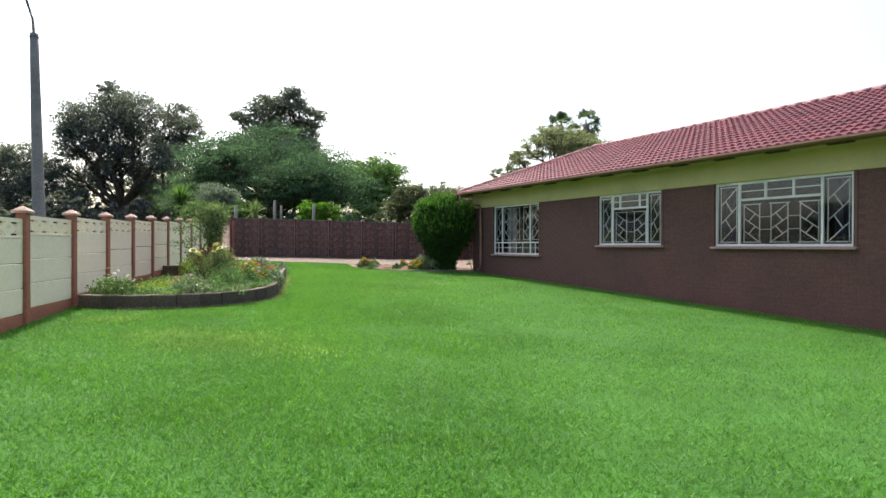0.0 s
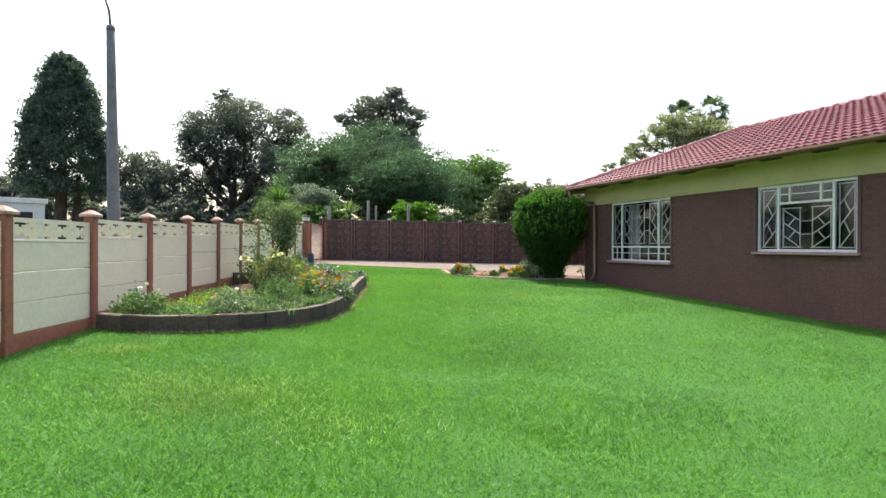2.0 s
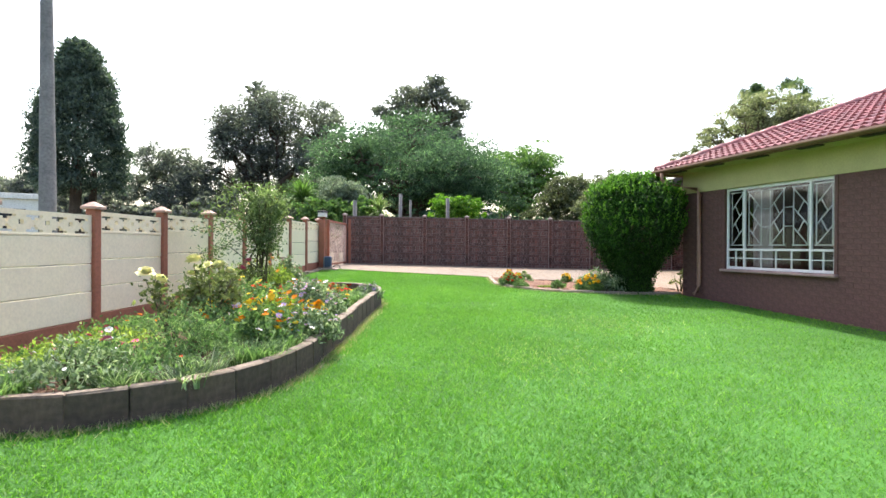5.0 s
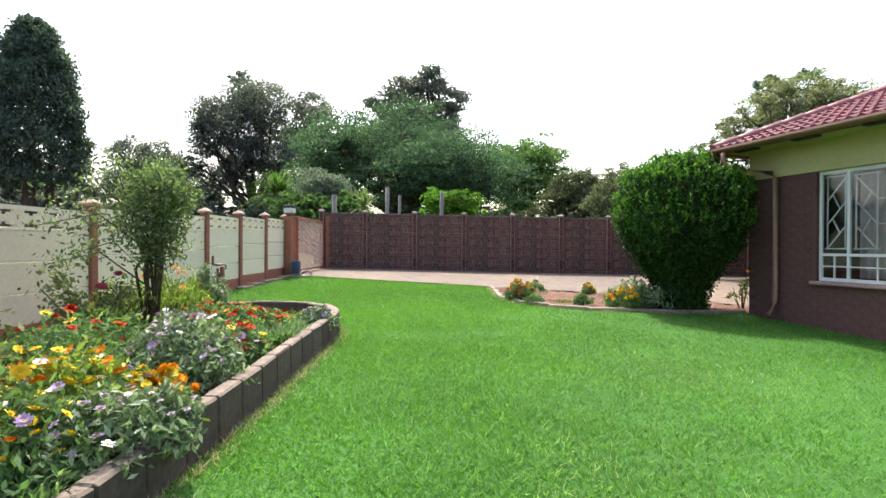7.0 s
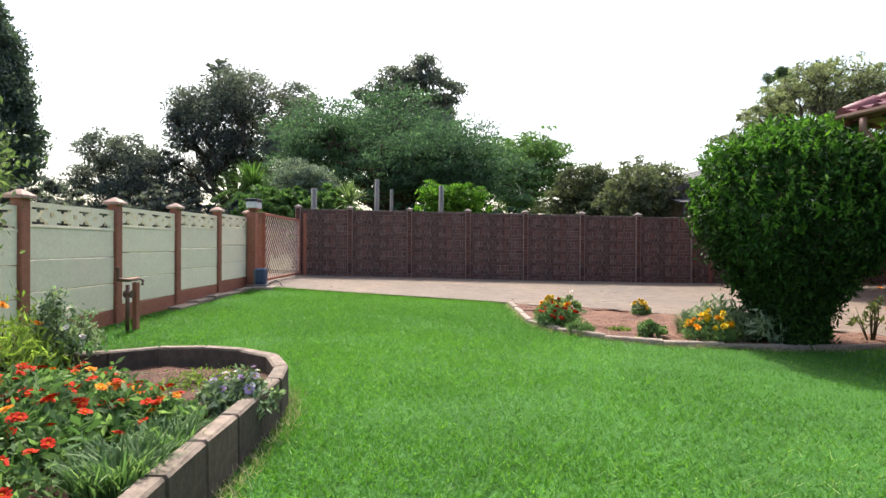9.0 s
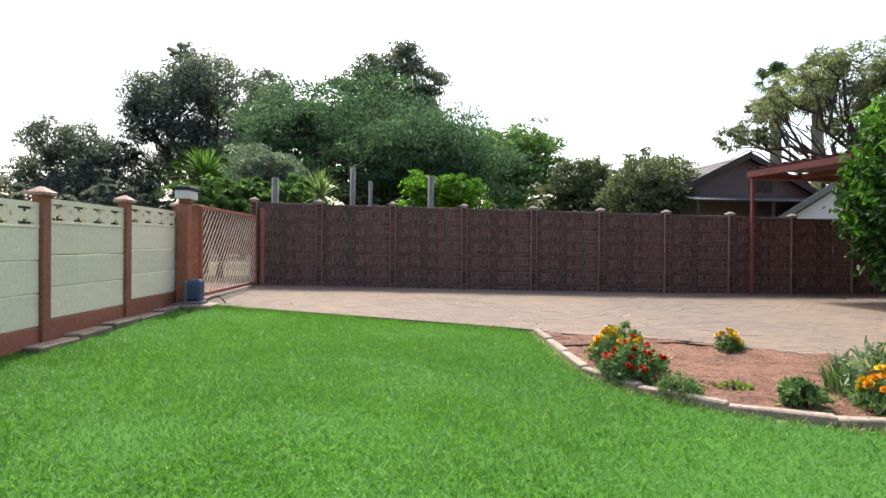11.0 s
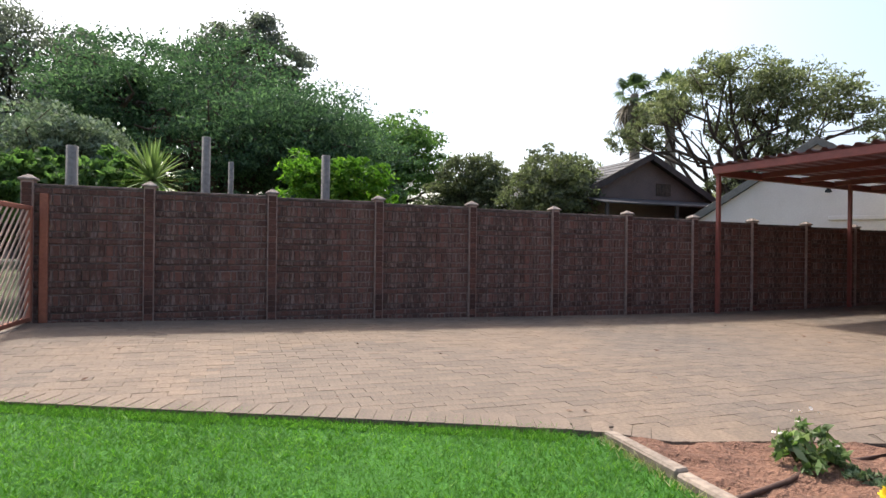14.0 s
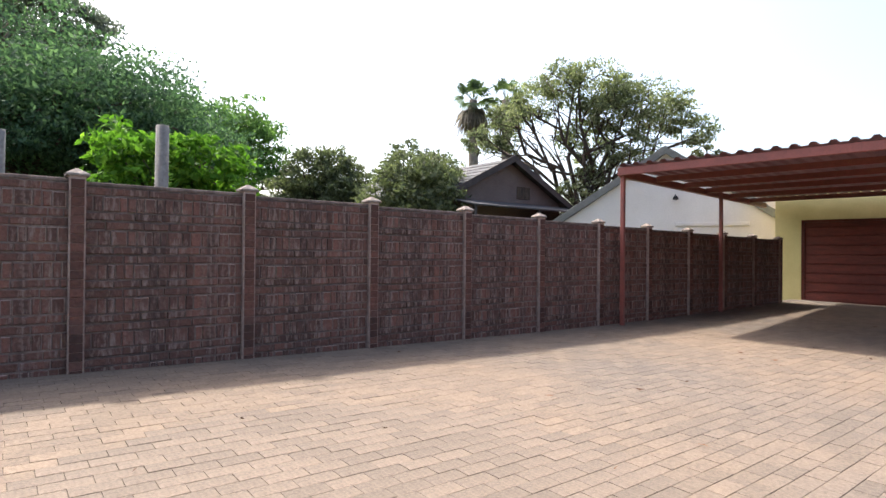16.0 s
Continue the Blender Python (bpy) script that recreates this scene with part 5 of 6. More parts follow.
# rooftops far beyond the street
for x, y, rz, s in ((11.0, 66.0, 10, 1.0), (-16.0, 64.0, -25, 1.1), (30.0, 60.0, 5, 1.0)):
    gable_house("far_house", "distant house with a tiled roof", x, y, 5.0 * s, 3.0 * s, 4.0, 9.0, rz, DUSKWALL, GREYTILE, DARKTIMBER, ribs=False)

# ---- raised planter ----


def bed_lift(x, y):
    """The planter's soil lies low along the garden wall and rises towards the blocks."""
    off = (Vector((x, y)) - FENCE_O).dot(Vector((FENCE_D.y, -FENCE_D.x)))
    return float(np.interp(off, (0.1, 0.6, 1.3), (0.0, 0.05, 0.14)))



PLANTER_OUT = [(0.45, 9.62), (0.92, 9.29), (1.43, 9.16), (1.96, 9.09), (2.54, 9.20), (2.94, 9.42), (3.30, 9.76), (3.55, 10.15), (3.80, 10.75), (3.98, 11.15), (4.21, 11.71), (4.62, 12.75), (5.12, 13.95), (5.20, 14.30), (5.16, 14.55), (5.00, 14.80), (4.72, 14.98), (4.35, 15.05), (3.85, 14.95), (3.0, 14.75), (2.35, 14.65)]


def along(line, step):
    """Points at even steps along a line, with their directions."""
    out, left = [], 0.0
    for (x0, y0), (x1, y1) in zip(line, line[1:]):
        d = Vector((x1 - x0, y1 - y0))
        s = left
        while s < d.length:
            p = Vector((x0, y0)) + d * (s / d.length)
            out.append((p, d.normalized()))
            s += step
        left = s - d.length
    return out


def block_bm(lx, w, h, seed):
    rng = random.Random(seed)
    bm = boxed(-lx / 2, lx / 2, 0, w, -0.12, h, 0.012)
    for v in bm.verts:
        v.co.x += rng.uniform(-0.004, 0.004)
        v.co.y += rng.uniform(-0.004, 0.004)
        v.co.z += rng.uniform(-0.002, 0.002)
    bm.normal_update()
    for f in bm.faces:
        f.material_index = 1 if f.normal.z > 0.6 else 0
    return bm


planter = thing("planter_wall", "curved raised planter edge of dark concrete blocks", "planter", kind="structure")
STEP = 0.335
pts = along(PLANTER_OUT, STEP)
pts = [(p, (q - p).normalized()) for (p, _), (q, _) in zip(pts, pts[1:])]
for k, (p, d) in enumerate(pts):
    c = p + d * STEP / 2
    high = 0.195 + 0.004 * k if c.y < 10.92 and k < 14 else 0.262
    rise = float(gz(p.x + d.x * STEP, p.y + d.y * STEP) - gz(p.x, p.y)) / STEP
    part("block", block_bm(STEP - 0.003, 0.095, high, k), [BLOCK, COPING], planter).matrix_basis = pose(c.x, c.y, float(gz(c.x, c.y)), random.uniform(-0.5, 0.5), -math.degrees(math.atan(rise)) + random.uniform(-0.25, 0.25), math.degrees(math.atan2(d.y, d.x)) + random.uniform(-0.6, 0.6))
inner = [(x + (2.6 - x) * 0.025, y + (12.2 - y) * 0.022) for x, y in PLANTER_OUT[:-1]] + [(2.33, 14.5), (0.50, 9.95)]
tagged(sheet("planter_soil", inner, 0.14, bed_lift, BEDSOIL, 0.03, 4.0), "dark soil filling the raised planter", "soil", kind="structure")

kerb = thing("bed_kerb", "low concrete kerb around the flower bed", "kerb", kind="structure")
KSTEP = 0.62
kpts = along(BED_KERB, KSTEP) + [(Vector(BED_KERB[-1]), Vector((0.26, 0.96)))]
for k, ((p, _), (q, _)) in enumerate(zip(kpts, kpts[1:])):
    d = q - p
    c = (p + q) / 2
    bm = boxed(-d.length / 2 - 0.004, d.length / 2 + 0.003, -0.042, 0.042, -0.08, 0.052 + 0.002 * (k % 2), 0.012)
    for v in bm.verts:
        v.co += Vector((random.uniform(-0.003, 0.003), random.uniform(-0.003, 0.003), random.uniform(-0.003, 0.003)))
    part("kerb_block", bm, KERB, kerb).matrix_basis = pose(c.x, c.y, float(gz(c.x, c.y)), random.uniform(-1, 1), random.uniform(-0.4, 0.4), math.degrees(math.atan2(d.y, d.x)))


# ---- flowering plants ----
def petal_colour(name, a, b):
    m, n, l, p = nodes_of(name)
    r = ramp_node(n, l, noise_node(n, l, 60, 3).outputs[0], [(0.3, a), (0.7, b)])
    o = n.new("ShaderNodeObjectInfo")
    t = ramp_node(n, l, o.outputs["Random"], [(0.0, (0.8, 0.75, 0.7)), (1.0, (1.1, 1.1, 1.1))])
    l.new(mix_node(n, l, "MULTIPLY", 1.0, r.outputs[0], t.outputs[0]), p.inputs["Base Color"])
    p.inputs["Roughness"].default_value, p.inputs["Specular IOR Level"].default_value = 0.75, 0.1
    return m


RED = petal_colour("red_petal", (0.42, 0.018, 0.007), (0.56, 0.036, 0.011))
ORANGE = petal_colour("orange_petal", (0.60, 0.16, 0.010), (0.72, 0.26, 0.018))
YELLOW = petal_colour("yellow_petal", (0.68, 0.47, 0.02), (0.78, 0.60, 0.05))
LEMON = petal_colour("lemon_petal", (0.80, 0.78, 0.38), (0.86, 0.86, 0.54))
LILAC = petal_colour("lilac_petal", (0.36, 0.24, 0.46), (0.52, 0.40, 0.58))
PINK = petal_colour("pink_petal", (0.45, 0.06, 0.14), (0.58, 0.16, 0.26))
BLUSH = petal_colour("white_petal", (0.72, 0.68, 0.70), (0.82, 0.80, 0.80))
AMBER = petal_colour("amber_petal", (0.74, 0.30, 0.012), (0.84, 0.42, 0.02))
P_GREEN = leafy("herb_leaf", (0.102, 0.190, 0.078), (0.250, 0.355, 0.165), 0.45, scale=3)
P_DARK = leafy("dark_herb_leaf", (0.105, 0.196, 0.074), (0.25, 0.358, 0.155), 0.4, scale=3)
P_LIME = leafy("lime_herb_leaf", (0.175, 0.263, 0.056), (0.362, 0.463, 0.112), 0.45, scale=3)
P_SILVER = leafy("silver_leaf", (0.149, 0.223, 0.121), (0.459, 0.54, 0.392), 0.3, scale=3)
P_BROAD = leafy("broad_pale_leaf", (0.15, 0.235, 0.09), (0.38, 0.45, 0.29), 0.5, scale=6)
P_ROSE = leafy("rose_leaf", (0.13, 0.163, 0.065), (0.26, 0.286, 0.13), 0.35, scale=3)


def bloom_mesh(kind, mat, core, size):
    """daisy: flat rays round an eye; pompon: crowded petals; rose: cupped petals."""
    rng = random.Random(int(size * 1000) + len(kind))
    bm = bmesh.new()

    def petal(a, e, r0, r1, w, cup, z=0.0):
        d = Vector((math.cos(a) * math.cos(e), math.sin(a) * math.cos(e), math.sin(e)))
        s = Vector((-math.sin(a), math.cos(a), 0))
        o = Vector((0, 0, z))
        m = o + d * (r0 + r1) * 0.55 + Vector((0, 0, cup))
        t = o + d * r1 + Vector((0, 0, cup * 0.6))
        v = [bm.verts.new(c) for c in (o + d * r0, m + s * w, t + s * w * 0.4, t - s * w * 0.4, m - s * w)]
        bm.faces.new(v)

    if kind == "daisy":
        for k in range(11):
            petal(k * 2 * math.pi / 11 + rng.uniform(-0.1, 0.1), radians(rng.uniform(2, 22)), size * 0.15, size, size * 0.24, size * 0.06)
        for k in range(8):
            petal(k * 2 * math.pi / 8 + 0.2, radians(35), size * 0.1, size * 0.62, size * 0.2, size * 0.06, size * 0.05)
        tube(bm, [(0, 0, 0.0), (0, 0, size * 0.22), (0, 0, size * 0.3)], [size * 0.26, size * 0.22, size * 0.06], 7, mat=1)
    elif kind == "pompon":
        for ring, e in enumerate((-15, 12, 38, 62, 84)):
            n = (13, 13, 10, 7, 4)[ring]
            for k in range(n):
                petal(k * 2 * math.pi / n + ring * 0.3 + rng.uniform(-0.1, 0.1), radians(e + rng.uniform(-8, 8)), size * 0.15, size * rng.uniform(0.85, 1.05), size * 0.26, 0.0, size * 0.15)
    else:
        for ring, (e, ln, n) in enumerate(((10, 1.0, 7), (35, 0.95, 7), (58, 0.85, 6), (76, 0.72, 5))):
            for k in range(n):
                petal(k * 2 * math.pi / n + ring * 0.5, radians(e + rng.uniform(-6, 6)), size * 0.1, size * ln, size * 0.42, size * 0.12)
    return to_mesh("bloom", bm, [mat, core])


BLOOMS = {}


def bloom(kind, mat, size):
    key = (kind, mat.name, size)
    if key not in BLOOMS:
        BLOOMS[key] = bloom_mesh(kind, mat, ORANGE if mat is RED else YELLOW, size)
    return BLOOMS[key]


def plant(name, label, x, y, r, h, n, leaf, mat, flowers=(), seed=0, lift=None, category="flowering plant", stems=9, flat=0.55, group="", up=0.6, bare=0.0, wide=0.36):
    """A mound of leaves on thin stems; flowers: kind, petal material, count, size."""
    rng = np.random.default_rng(seed + 500)
    lift = bed_lift(x, y) + 0.02 if lift is None else lift
    t = thing(name, label, category, x, y, float(gz(x, y)) + lift - 0.02, group=group)
    bm = bmesh.new()
    tips = []
    for k in range(stems):
        a = rng.uniform(0, 2 * math.pi)
        q = r * rng.uniform(0.2, 0.85)
        tip = (q * math.cos(a), q * math.sin(a), h * (1 - flat * (q / r) ** 2) * rng.uniform(0.8, 1.0))
        tips.append(tip)
        tube(bm, [(0.15 * tip[0], 0.15 * tip[1], -0.03), (0.5 * tip[0] + rng.normal() * 0.02, 0.5 * tip[1] + rng.normal() * 0.02, 0.55 * tip[2]), tip], [0.007 + 0.006 * h, 0.006, 0.003], 5)
    part("stems", bm, STEM, t)
    n, leaf = int(n * 1.45), leaf * 0.8
    m = max(8, n // 16)
    a = rng.uniform(0, 2 * math.pi, m)
    q = r * np.sqrt(rng.uniform(0, 1, m))
    top = h * (1 - flat * (q / r) ** 2) * (1 + 0.16 * np.sin(3 * a + seed))
    c = np.stack([q * np.cos(a), q * np.sin(a), top * (bare + (1 - bare) * rng.uniform(0.05, 1, m) ** 0.6)], 1)
    k = (c[:, None] + rng.normal(size=(m, 16, 3)) * np.array([0.16, 0.16, 0.12]) * min(r, 0.45) * 0.75).reshape(-1, 3)
    k[:, 2] = np.maximum(k[:, 2], 0.01)
    v, f = leaf_quads(k, leaf, rng, up, wide)
    child("leaves", np_mesh("leaves", v, f, [mat]), t)
    for kind, pm, count, size in flowers:
        me = bloom(kind, pm, size)
        for _ in range(count):
            a, q = rng.uniform(0, 2 * math.pi), r * rng.uniform(0.05, 0.98) ** 0.6
            z = h * (1 - flat * (q / r) ** 2) * (1 + 0.16 * math.sin(3 * a + seed)) + rng.uniform(0.0, 0.06)
            child("bloom", me, t, m=pose(q * math.cos(a), q * math.sin(a), z, rng.normal() * 22, rng.normal() * 22, rng.uniform(0, 360)) @ Matrix.Scale(rng.uniform(0.8, 1.15), 4))
    return t


def strap_plant(name, label, x, y, r, h, n, mat, seed, lift=None, width=0.008):
    """A tuft of narrow arching leaves."""
    rng = np.random.default_rng(seed + 900)
    lift = bed_lift(x, y) + 0.02 if lift is None else lift
    t = thing(name, label, "plant", x, y, float(gz(x, y)) + lift - 0.02)
    bm = bmesh.new()
    for _ in range(n):
        a, q = rng.uniform(0, 2 * math.pi), r * 0.55 * math.sqrt(rng.uniform(0, 1))
        o = Vector((q * math.cos(a), q * math.sin(a), 0))
        b = a + rng.normal() * 0.7
        d = Vector((math.cos(b), math.sin(b), 0))
        s = Vector((-d.y, d.x, 0))
        ln, out = h * rng.uniform(0.7, 1.2), r * rng.uniform(0.15, 0.6)
        row = []
        for k in range(4):
            u = k / 3
            p = o + d * out * u * u + Vector((0, 0, ln * (u - 0.35 * u * u * rng.uniform(0.6, 1.3))))
            w = width * (1 - 0.85 * u)
            row.append((bm.verts.new(p - s * w), bm.verts.new(p + s * w)))
        for p, q2 in zip(row, row[1:]):
            bm.faces.new((p[0], p[1], q2[1], q2[0]))
    part("leaves", bm, mat, t)
    return t


def rose(label, x, y, h, r, n, seed, flowers):
    """A leggy rose: bare canes, leaves high up, blooms given by place."""
    rng = np.random.default_rng(seed)
    g = float(gz(x, y)) + bed_lift(x, y)
    t = thing("rose_bush", label, "rose bush", x, y, g)
    bm, ends = bmesh.new(), []
    for (bx, by, bz), *_ in flowers:
        ends.append((bx - x, by - y, bz - g - 0.02))
    for _ in range(7):
        a = rng.uniform(0, 2 * math.pi)
        ends.append((r * math.cos(a) * rng.uniform(0.4, 1), r * math.sin(a) * rng.uniform(0.4, 1), h * rng.uniform(0.6, 0.95)))
    spots = []
    for e in ends:
        mid = (e[0] * 0.4 + rng.normal() * 0.03, e[1] * 0.4 + rng.normal() * 0.03, e[2] * 0.5)
        tube(bm, [(0.03 * rng.normal(), 0.03 * rng.normal(), -0.03), mid, e], [0.011, 0.008, 0.004], 5)
        for u in rng.uniform(0.3, 1.0, 12):
            spots.append(np.array(mid) * (1 - u) + np.array(e) * u)
    part("cane", bm, STEM, t)
    k = (np.array(spots)[:, None] + rng.normal(size=(len(spots), max(3, n // len(spots)), 3)) * 0.055).reshape(-1, 3)
    v, f = leaf_quads(k, 0.026, rng, 0.2, 0.55)
    child("leaves", np_mesh("leaves", v, f, [P_ROSE]), t)
    for (bx, by, bz), pm, size in flowers:
        child("bloom", bloom("rose", pm, size * 1.1), t, m=pose(bx - x, by - y, bz - g + 0.02, rng.normal() * 14, rng.normal() * 14, rng.uniform(0, 360)))
    return t


Z = 1.0
rose("leggy rose bush with large pale yellow blooms", 2.42, 10.62, 0.62, 0.28, 620, 201, [((2.22, 10.66, 1.06), LEMON, 0.075), ((2.32, 10.72, 1.00), LEMON, 0.065)])
rose("leggy rose bush with pale yellow blooms", 2.72, 10.72, 0.72, 0.25, 700, 202, [((2.60, 10.60, 1.17), LEMON, 0.07), ((2.66, 10.66, 1.10), LEMON, 0.055), ((2.57, 10.7, 1.05), LEMON, 0.05), ((2.72, 10.52, 1.13), LEMON, 0.05)])
rose("leggy rose bush with pale yellow blooms", 2.92, 11.10, 0.66, 0.25, 620, 203, [((2.80, 11.08, 1.10), LEMON, 0.08), ((2.88, 11.05, 1.05), LEMON, 0.06)])
rose("rose bush with pink blooms beside the wall", 3.0, 13.15, 0.75, 0.42, 900, 204, [((3.02, 13.16, 1.00), PINK, 0.06), ((3.12, 13.36, 1.10), PINK, 0.05), ((2.85, 13.0, 0.85), RED, 0.05), ((2.75, 12.9, 0.80), RED, 0.05), ((2.9, 12.85, 0.72), RED, 0.045)])


def climbing_rose():
    rng = np.random.default_rng(210)
    x, y = 3.32, 13.95
    g = float(gz(x, y)) + bed_lift(x, y)
    t = thing("climbing_rose", "tall straggling climbing rose with one yellow bloom", "rose bush", x, y, g)
    bm, cs = bmesh.new(), []
    for k in range(9):
        a = rng.uniform(0, 2 * math.pi)
        e = Vector((0.30 * math.cos(a), 0.30 * math.sin(a), rng.uniform(1.1, 1.6)))
        tube(bm, [(rng.normal() * 0.05, rng.normal() * 0.05, -0.05), (rng.normal() * 0.08, rng.normal() * 0.08, 0.6), tuple(e)], [0.018, 0.014, 0.006], 6)
        cs += [e * u + Vector(rng.normal(size=3) * 0.05) for u in rng.uniform(0.5, 1.0, 13)]
    for a, ln, z0 in ((3.4, 0.85, 1.25), (2.7, 0.75, 1.0), (3.9, 0.8, 0.75), (0.2, 0.35, 1.3), (3.0, 0.6, 1.5), (4.4, 0.5, 0.9), (3.6, 0.95, 1.0), (2.2, 0.6, 1.2), (5.0, 0.45, 1.4), (3.2, 0.9, 0.65)):
        e = Vector((ln * math.cos(a), ln * math.sin(a), z0))
        m = Vector((0.5 * ln * math.cos(a), 0.5 * ln * math.sin(a), z0 + 0.12))
        tube(bm, [(0, 0, z0 - 0.25), tuple(m), tuple(e)], [0.01, 0.007, 0.003], 5)
        cs += [m * (1 - u) + e * u for u in np.linspace(0, 1, 7)]
    for _ in range(120):
        a, q = rng.uniform(0, 2 * math.pi), 0.17 * math.sqrt(rng.uniform(0, 1))
        cs.append(Vector((q * math.cos(a) + 0.05, q * math.sin(a) + 0.1, rng.uniform(0.75, 1.55))))
    for _ in range(120):
        d = rng.normal(size=3)
        d *= rng.uniform(0.5, 1) / np.linalg.norm(d)
        cs.append(Vector((0.02 + 0.36 * d[0], 0.05 + 0.36 * d[1], 1.38 + 0.24 * d[2])))
    part("cane", bm, STEM, t)
    c = np.array([tuple(p) for p in cs])
    k = (c[:, None] + rng.normal(size=(len(c), 20, 3)) * np.array([0.07, 0.07, 0.08])).reshape(-1, 3)
    v, f = leaf_quads(k, 0.025, rng, 0.3, 0.42)
    child("leaves", np_mesh("leaves", v, f, [leafy("climber_leaf", (0.115, 0.170, 0.078), (0.26, 0.33, 0.17), 0.45, scale=3)]), t)
    child("bloom", bloom("rose", YELLOW, 0.055), t, m=pose(0.2, 0.2, 2.03 - g))


climbing_rose()

N = "bed of mixed flowers"
plant("vinca", "leafy vinca with small white blooms in the planter corner", 0.92, 9.80, 0.33, 0.42, 1100, 0.035, P_DARK, [("daisy", BLUSH, 14, 0.026), ("daisy", LEMON, 7, 0.028)], 1, group=N)
plant("alyssum", "silvery white alyssum mound", 1.95, 9.50, 0.30, 0.30, 1300, 0.026, P_SILVER, [("daisy", BLUSH, 12, 0.014)], 2, group=N)
plant("ground_cover", "low green ground cover", 1.40, 9.62, 0.34, 0.15, 1100, 0.030, P_GREEN, [("daisy", BLUSH, 4, 0.02)], 3)
plant("ground_cover", "low green ground cover with pink flowers", 1.55, 10.25, 0.45, 0.13, 1500, 0.028, P_LIME, [("daisy", PINK, 8, 0.024)], 4)
plant("petunia", "pink petunias in the planter", 2.02, 9.95, 0.28, 0.22, 1000, 0.026, P_GREEN, [("daisy", PINK, 12, 0.03), ("daisy", BLUSH, 4, 0.03)], 5, group=N)
plant("ground_cover", "feathery green ground cover", 2.35, 9.62, 0.36, 0.22, 1600, 0.026, P_GREEN, [("daisy", RED, 3, 0.015)], 6)
plant("fennel", "feathery light green herb", 2.62, 10.02, 0.34, 0.46, 2000, 0.028, P_GREEN, (), 7, category="plant", wide=0.22)
plant("ground_cover", "low green ground cover by the wall", 1.85, 10.85, 0.45, 0.12, 1500, 0.030, P_LIME, [("daisy", PINK, 5, 0.02)], 8)
plant("ground_cover", "low green ground cover by the wall", 2.05, 11.75, 0.5, 0.13, 1400, 0.030, P_GREEN, [("daisy", ORANGE, 6, 0.025)], 9)
strap_plant("strap_leaf_tuft", "tuft of narrow grey-green leaves", 2.72, 9.60, 0.30, 0.24, 170, P_SILVER, 10)
strap_plant("strap_leaf_tuft", "tuft of narrow green leaves", 3.05, 9.86, 0.30, 0.24, 180, P_GREEN, 11)
strap_plant("strap_leaf_tuft", "tuft of narrow green leaves", 3.30, 10.20, 0.28, 0.22, 170, P_GREEN, 12)
strap_plant("strap_leaf_tuft", "tuft of narrow grey-green leaves", 2.25, 9.38, 0.30, 0.2, 190, P_SILVER, 13)
strap_plant("strap_leaf_tuft", "tuft of narrow grey-green leaves", 1.62, 9.34, 0.28, 0.18, 170, P_GREEN, 14)
strap_plant("strap_leaf_tuft", "tuft of narrow grey-green leaves spilling over the edge", 2.62, 9.40, 0.28, 0.19, 190, P_SILVER, 15)
strap_plant("strap_leaf_tuft", "tuft of narrow green leaves spilling over the edge", 3.16, 9.90, 0.26, 0.2, 180, P_GREEN, 16)
plant("zinnia", "mixed zinnias in yellow, lilac and orange", 3.12, 10.52, 0.38, 0.36, 2300, 0.034, P_GREEN, [("daisy", YELLOW, 22, 0.034), ("daisy", LILAC, 12, 0.030), ("daisy", ORANGE, 9, 0.034), ("daisy", BLUSH, 6, 0.030)], 14, group=N)
plant("zinnia", "mixed zinnias in yellow, white and orange", 3.32, 11.02, 0.40, 0.36, 2400, 0.034, P_LIME, [("daisy", YELLOW, 34, 0.036), ("daisy", BLUSH, 8, 0.030), ("daisy", ORANGE, 12, 0.034), ("daisy", LILAC, 8, 0.030)], 15, group=N)
plant("zinnia", "mixed zinnias in yellow and lilac", 3.46, 10.58, 0.26, 0.30, 1500, 0.032, P_SILVER, [("daisy", LILAC, 14, 0.026), ("daisy", YELLOW, 7, 0.030), ("daisy", BLUSH, 6, 0.026)], 16, group=N)
plant("marigold", "bright orange marigolds at the planter's corner", 3.68, 11.00, 0.20, 0.24, 1000, 0.028, P_GREEN, [("pompon", AMBER, 26, 0.036), ("pompon", YELLOW, 5, 0.036)], 17, group=N)
plant("vinca", "straggling silvery vinca hanging over the planter edge", 3.66, 10.72, 0.22, 0.30, 1500, 0.030, P_SILVER, [("daisy", BLUSH, 10, 0.018), ("daisy", LILAC, 6, 0.02)], 57, group=N)
plant("zinnia", "tall pale zinnias among the yellow ones", 2.86, 10.86, 0.34, 0.38, 1900, 0.034, P_GREEN, [("daisy", YELLOW, 14, 0.034), ("daisy", BLUSH, 8, 0.03), ("daisy", ORANGE, 8, 0.034)], 58, group=N)
plant("zinnia", "orange and yellow zinnias near the wall", 2.96, 11.34, 0.30, 0.28, 1700, 0.034, P_GREEN, [("daisy", ORANGE, 16, 0.036), ("daisy", YELLOW, 10, 0.034), ("daisy", RED, 8, 0.034)], 59, group=N)
plant("dark_shrub", "dark leafy shrub behind the roses", 3.10, 11.65, 0.40, 0.42, 1800, 0.036, P_DARK, [("daisy", RED, 5, 0.034), ("daisy", YELLOW, 6, 0.034)], 18, category="shrub")
plant("vinca", "tall leafy vinca with lilac-white blooms", 3.74, 11.72, 0.35, 0.42, 4200, 0.031, P_SILVER, [("daisy", LILAC, 34, 0.028), ("daisy", BLUSH, 14, 0.024)], 19, group=N)
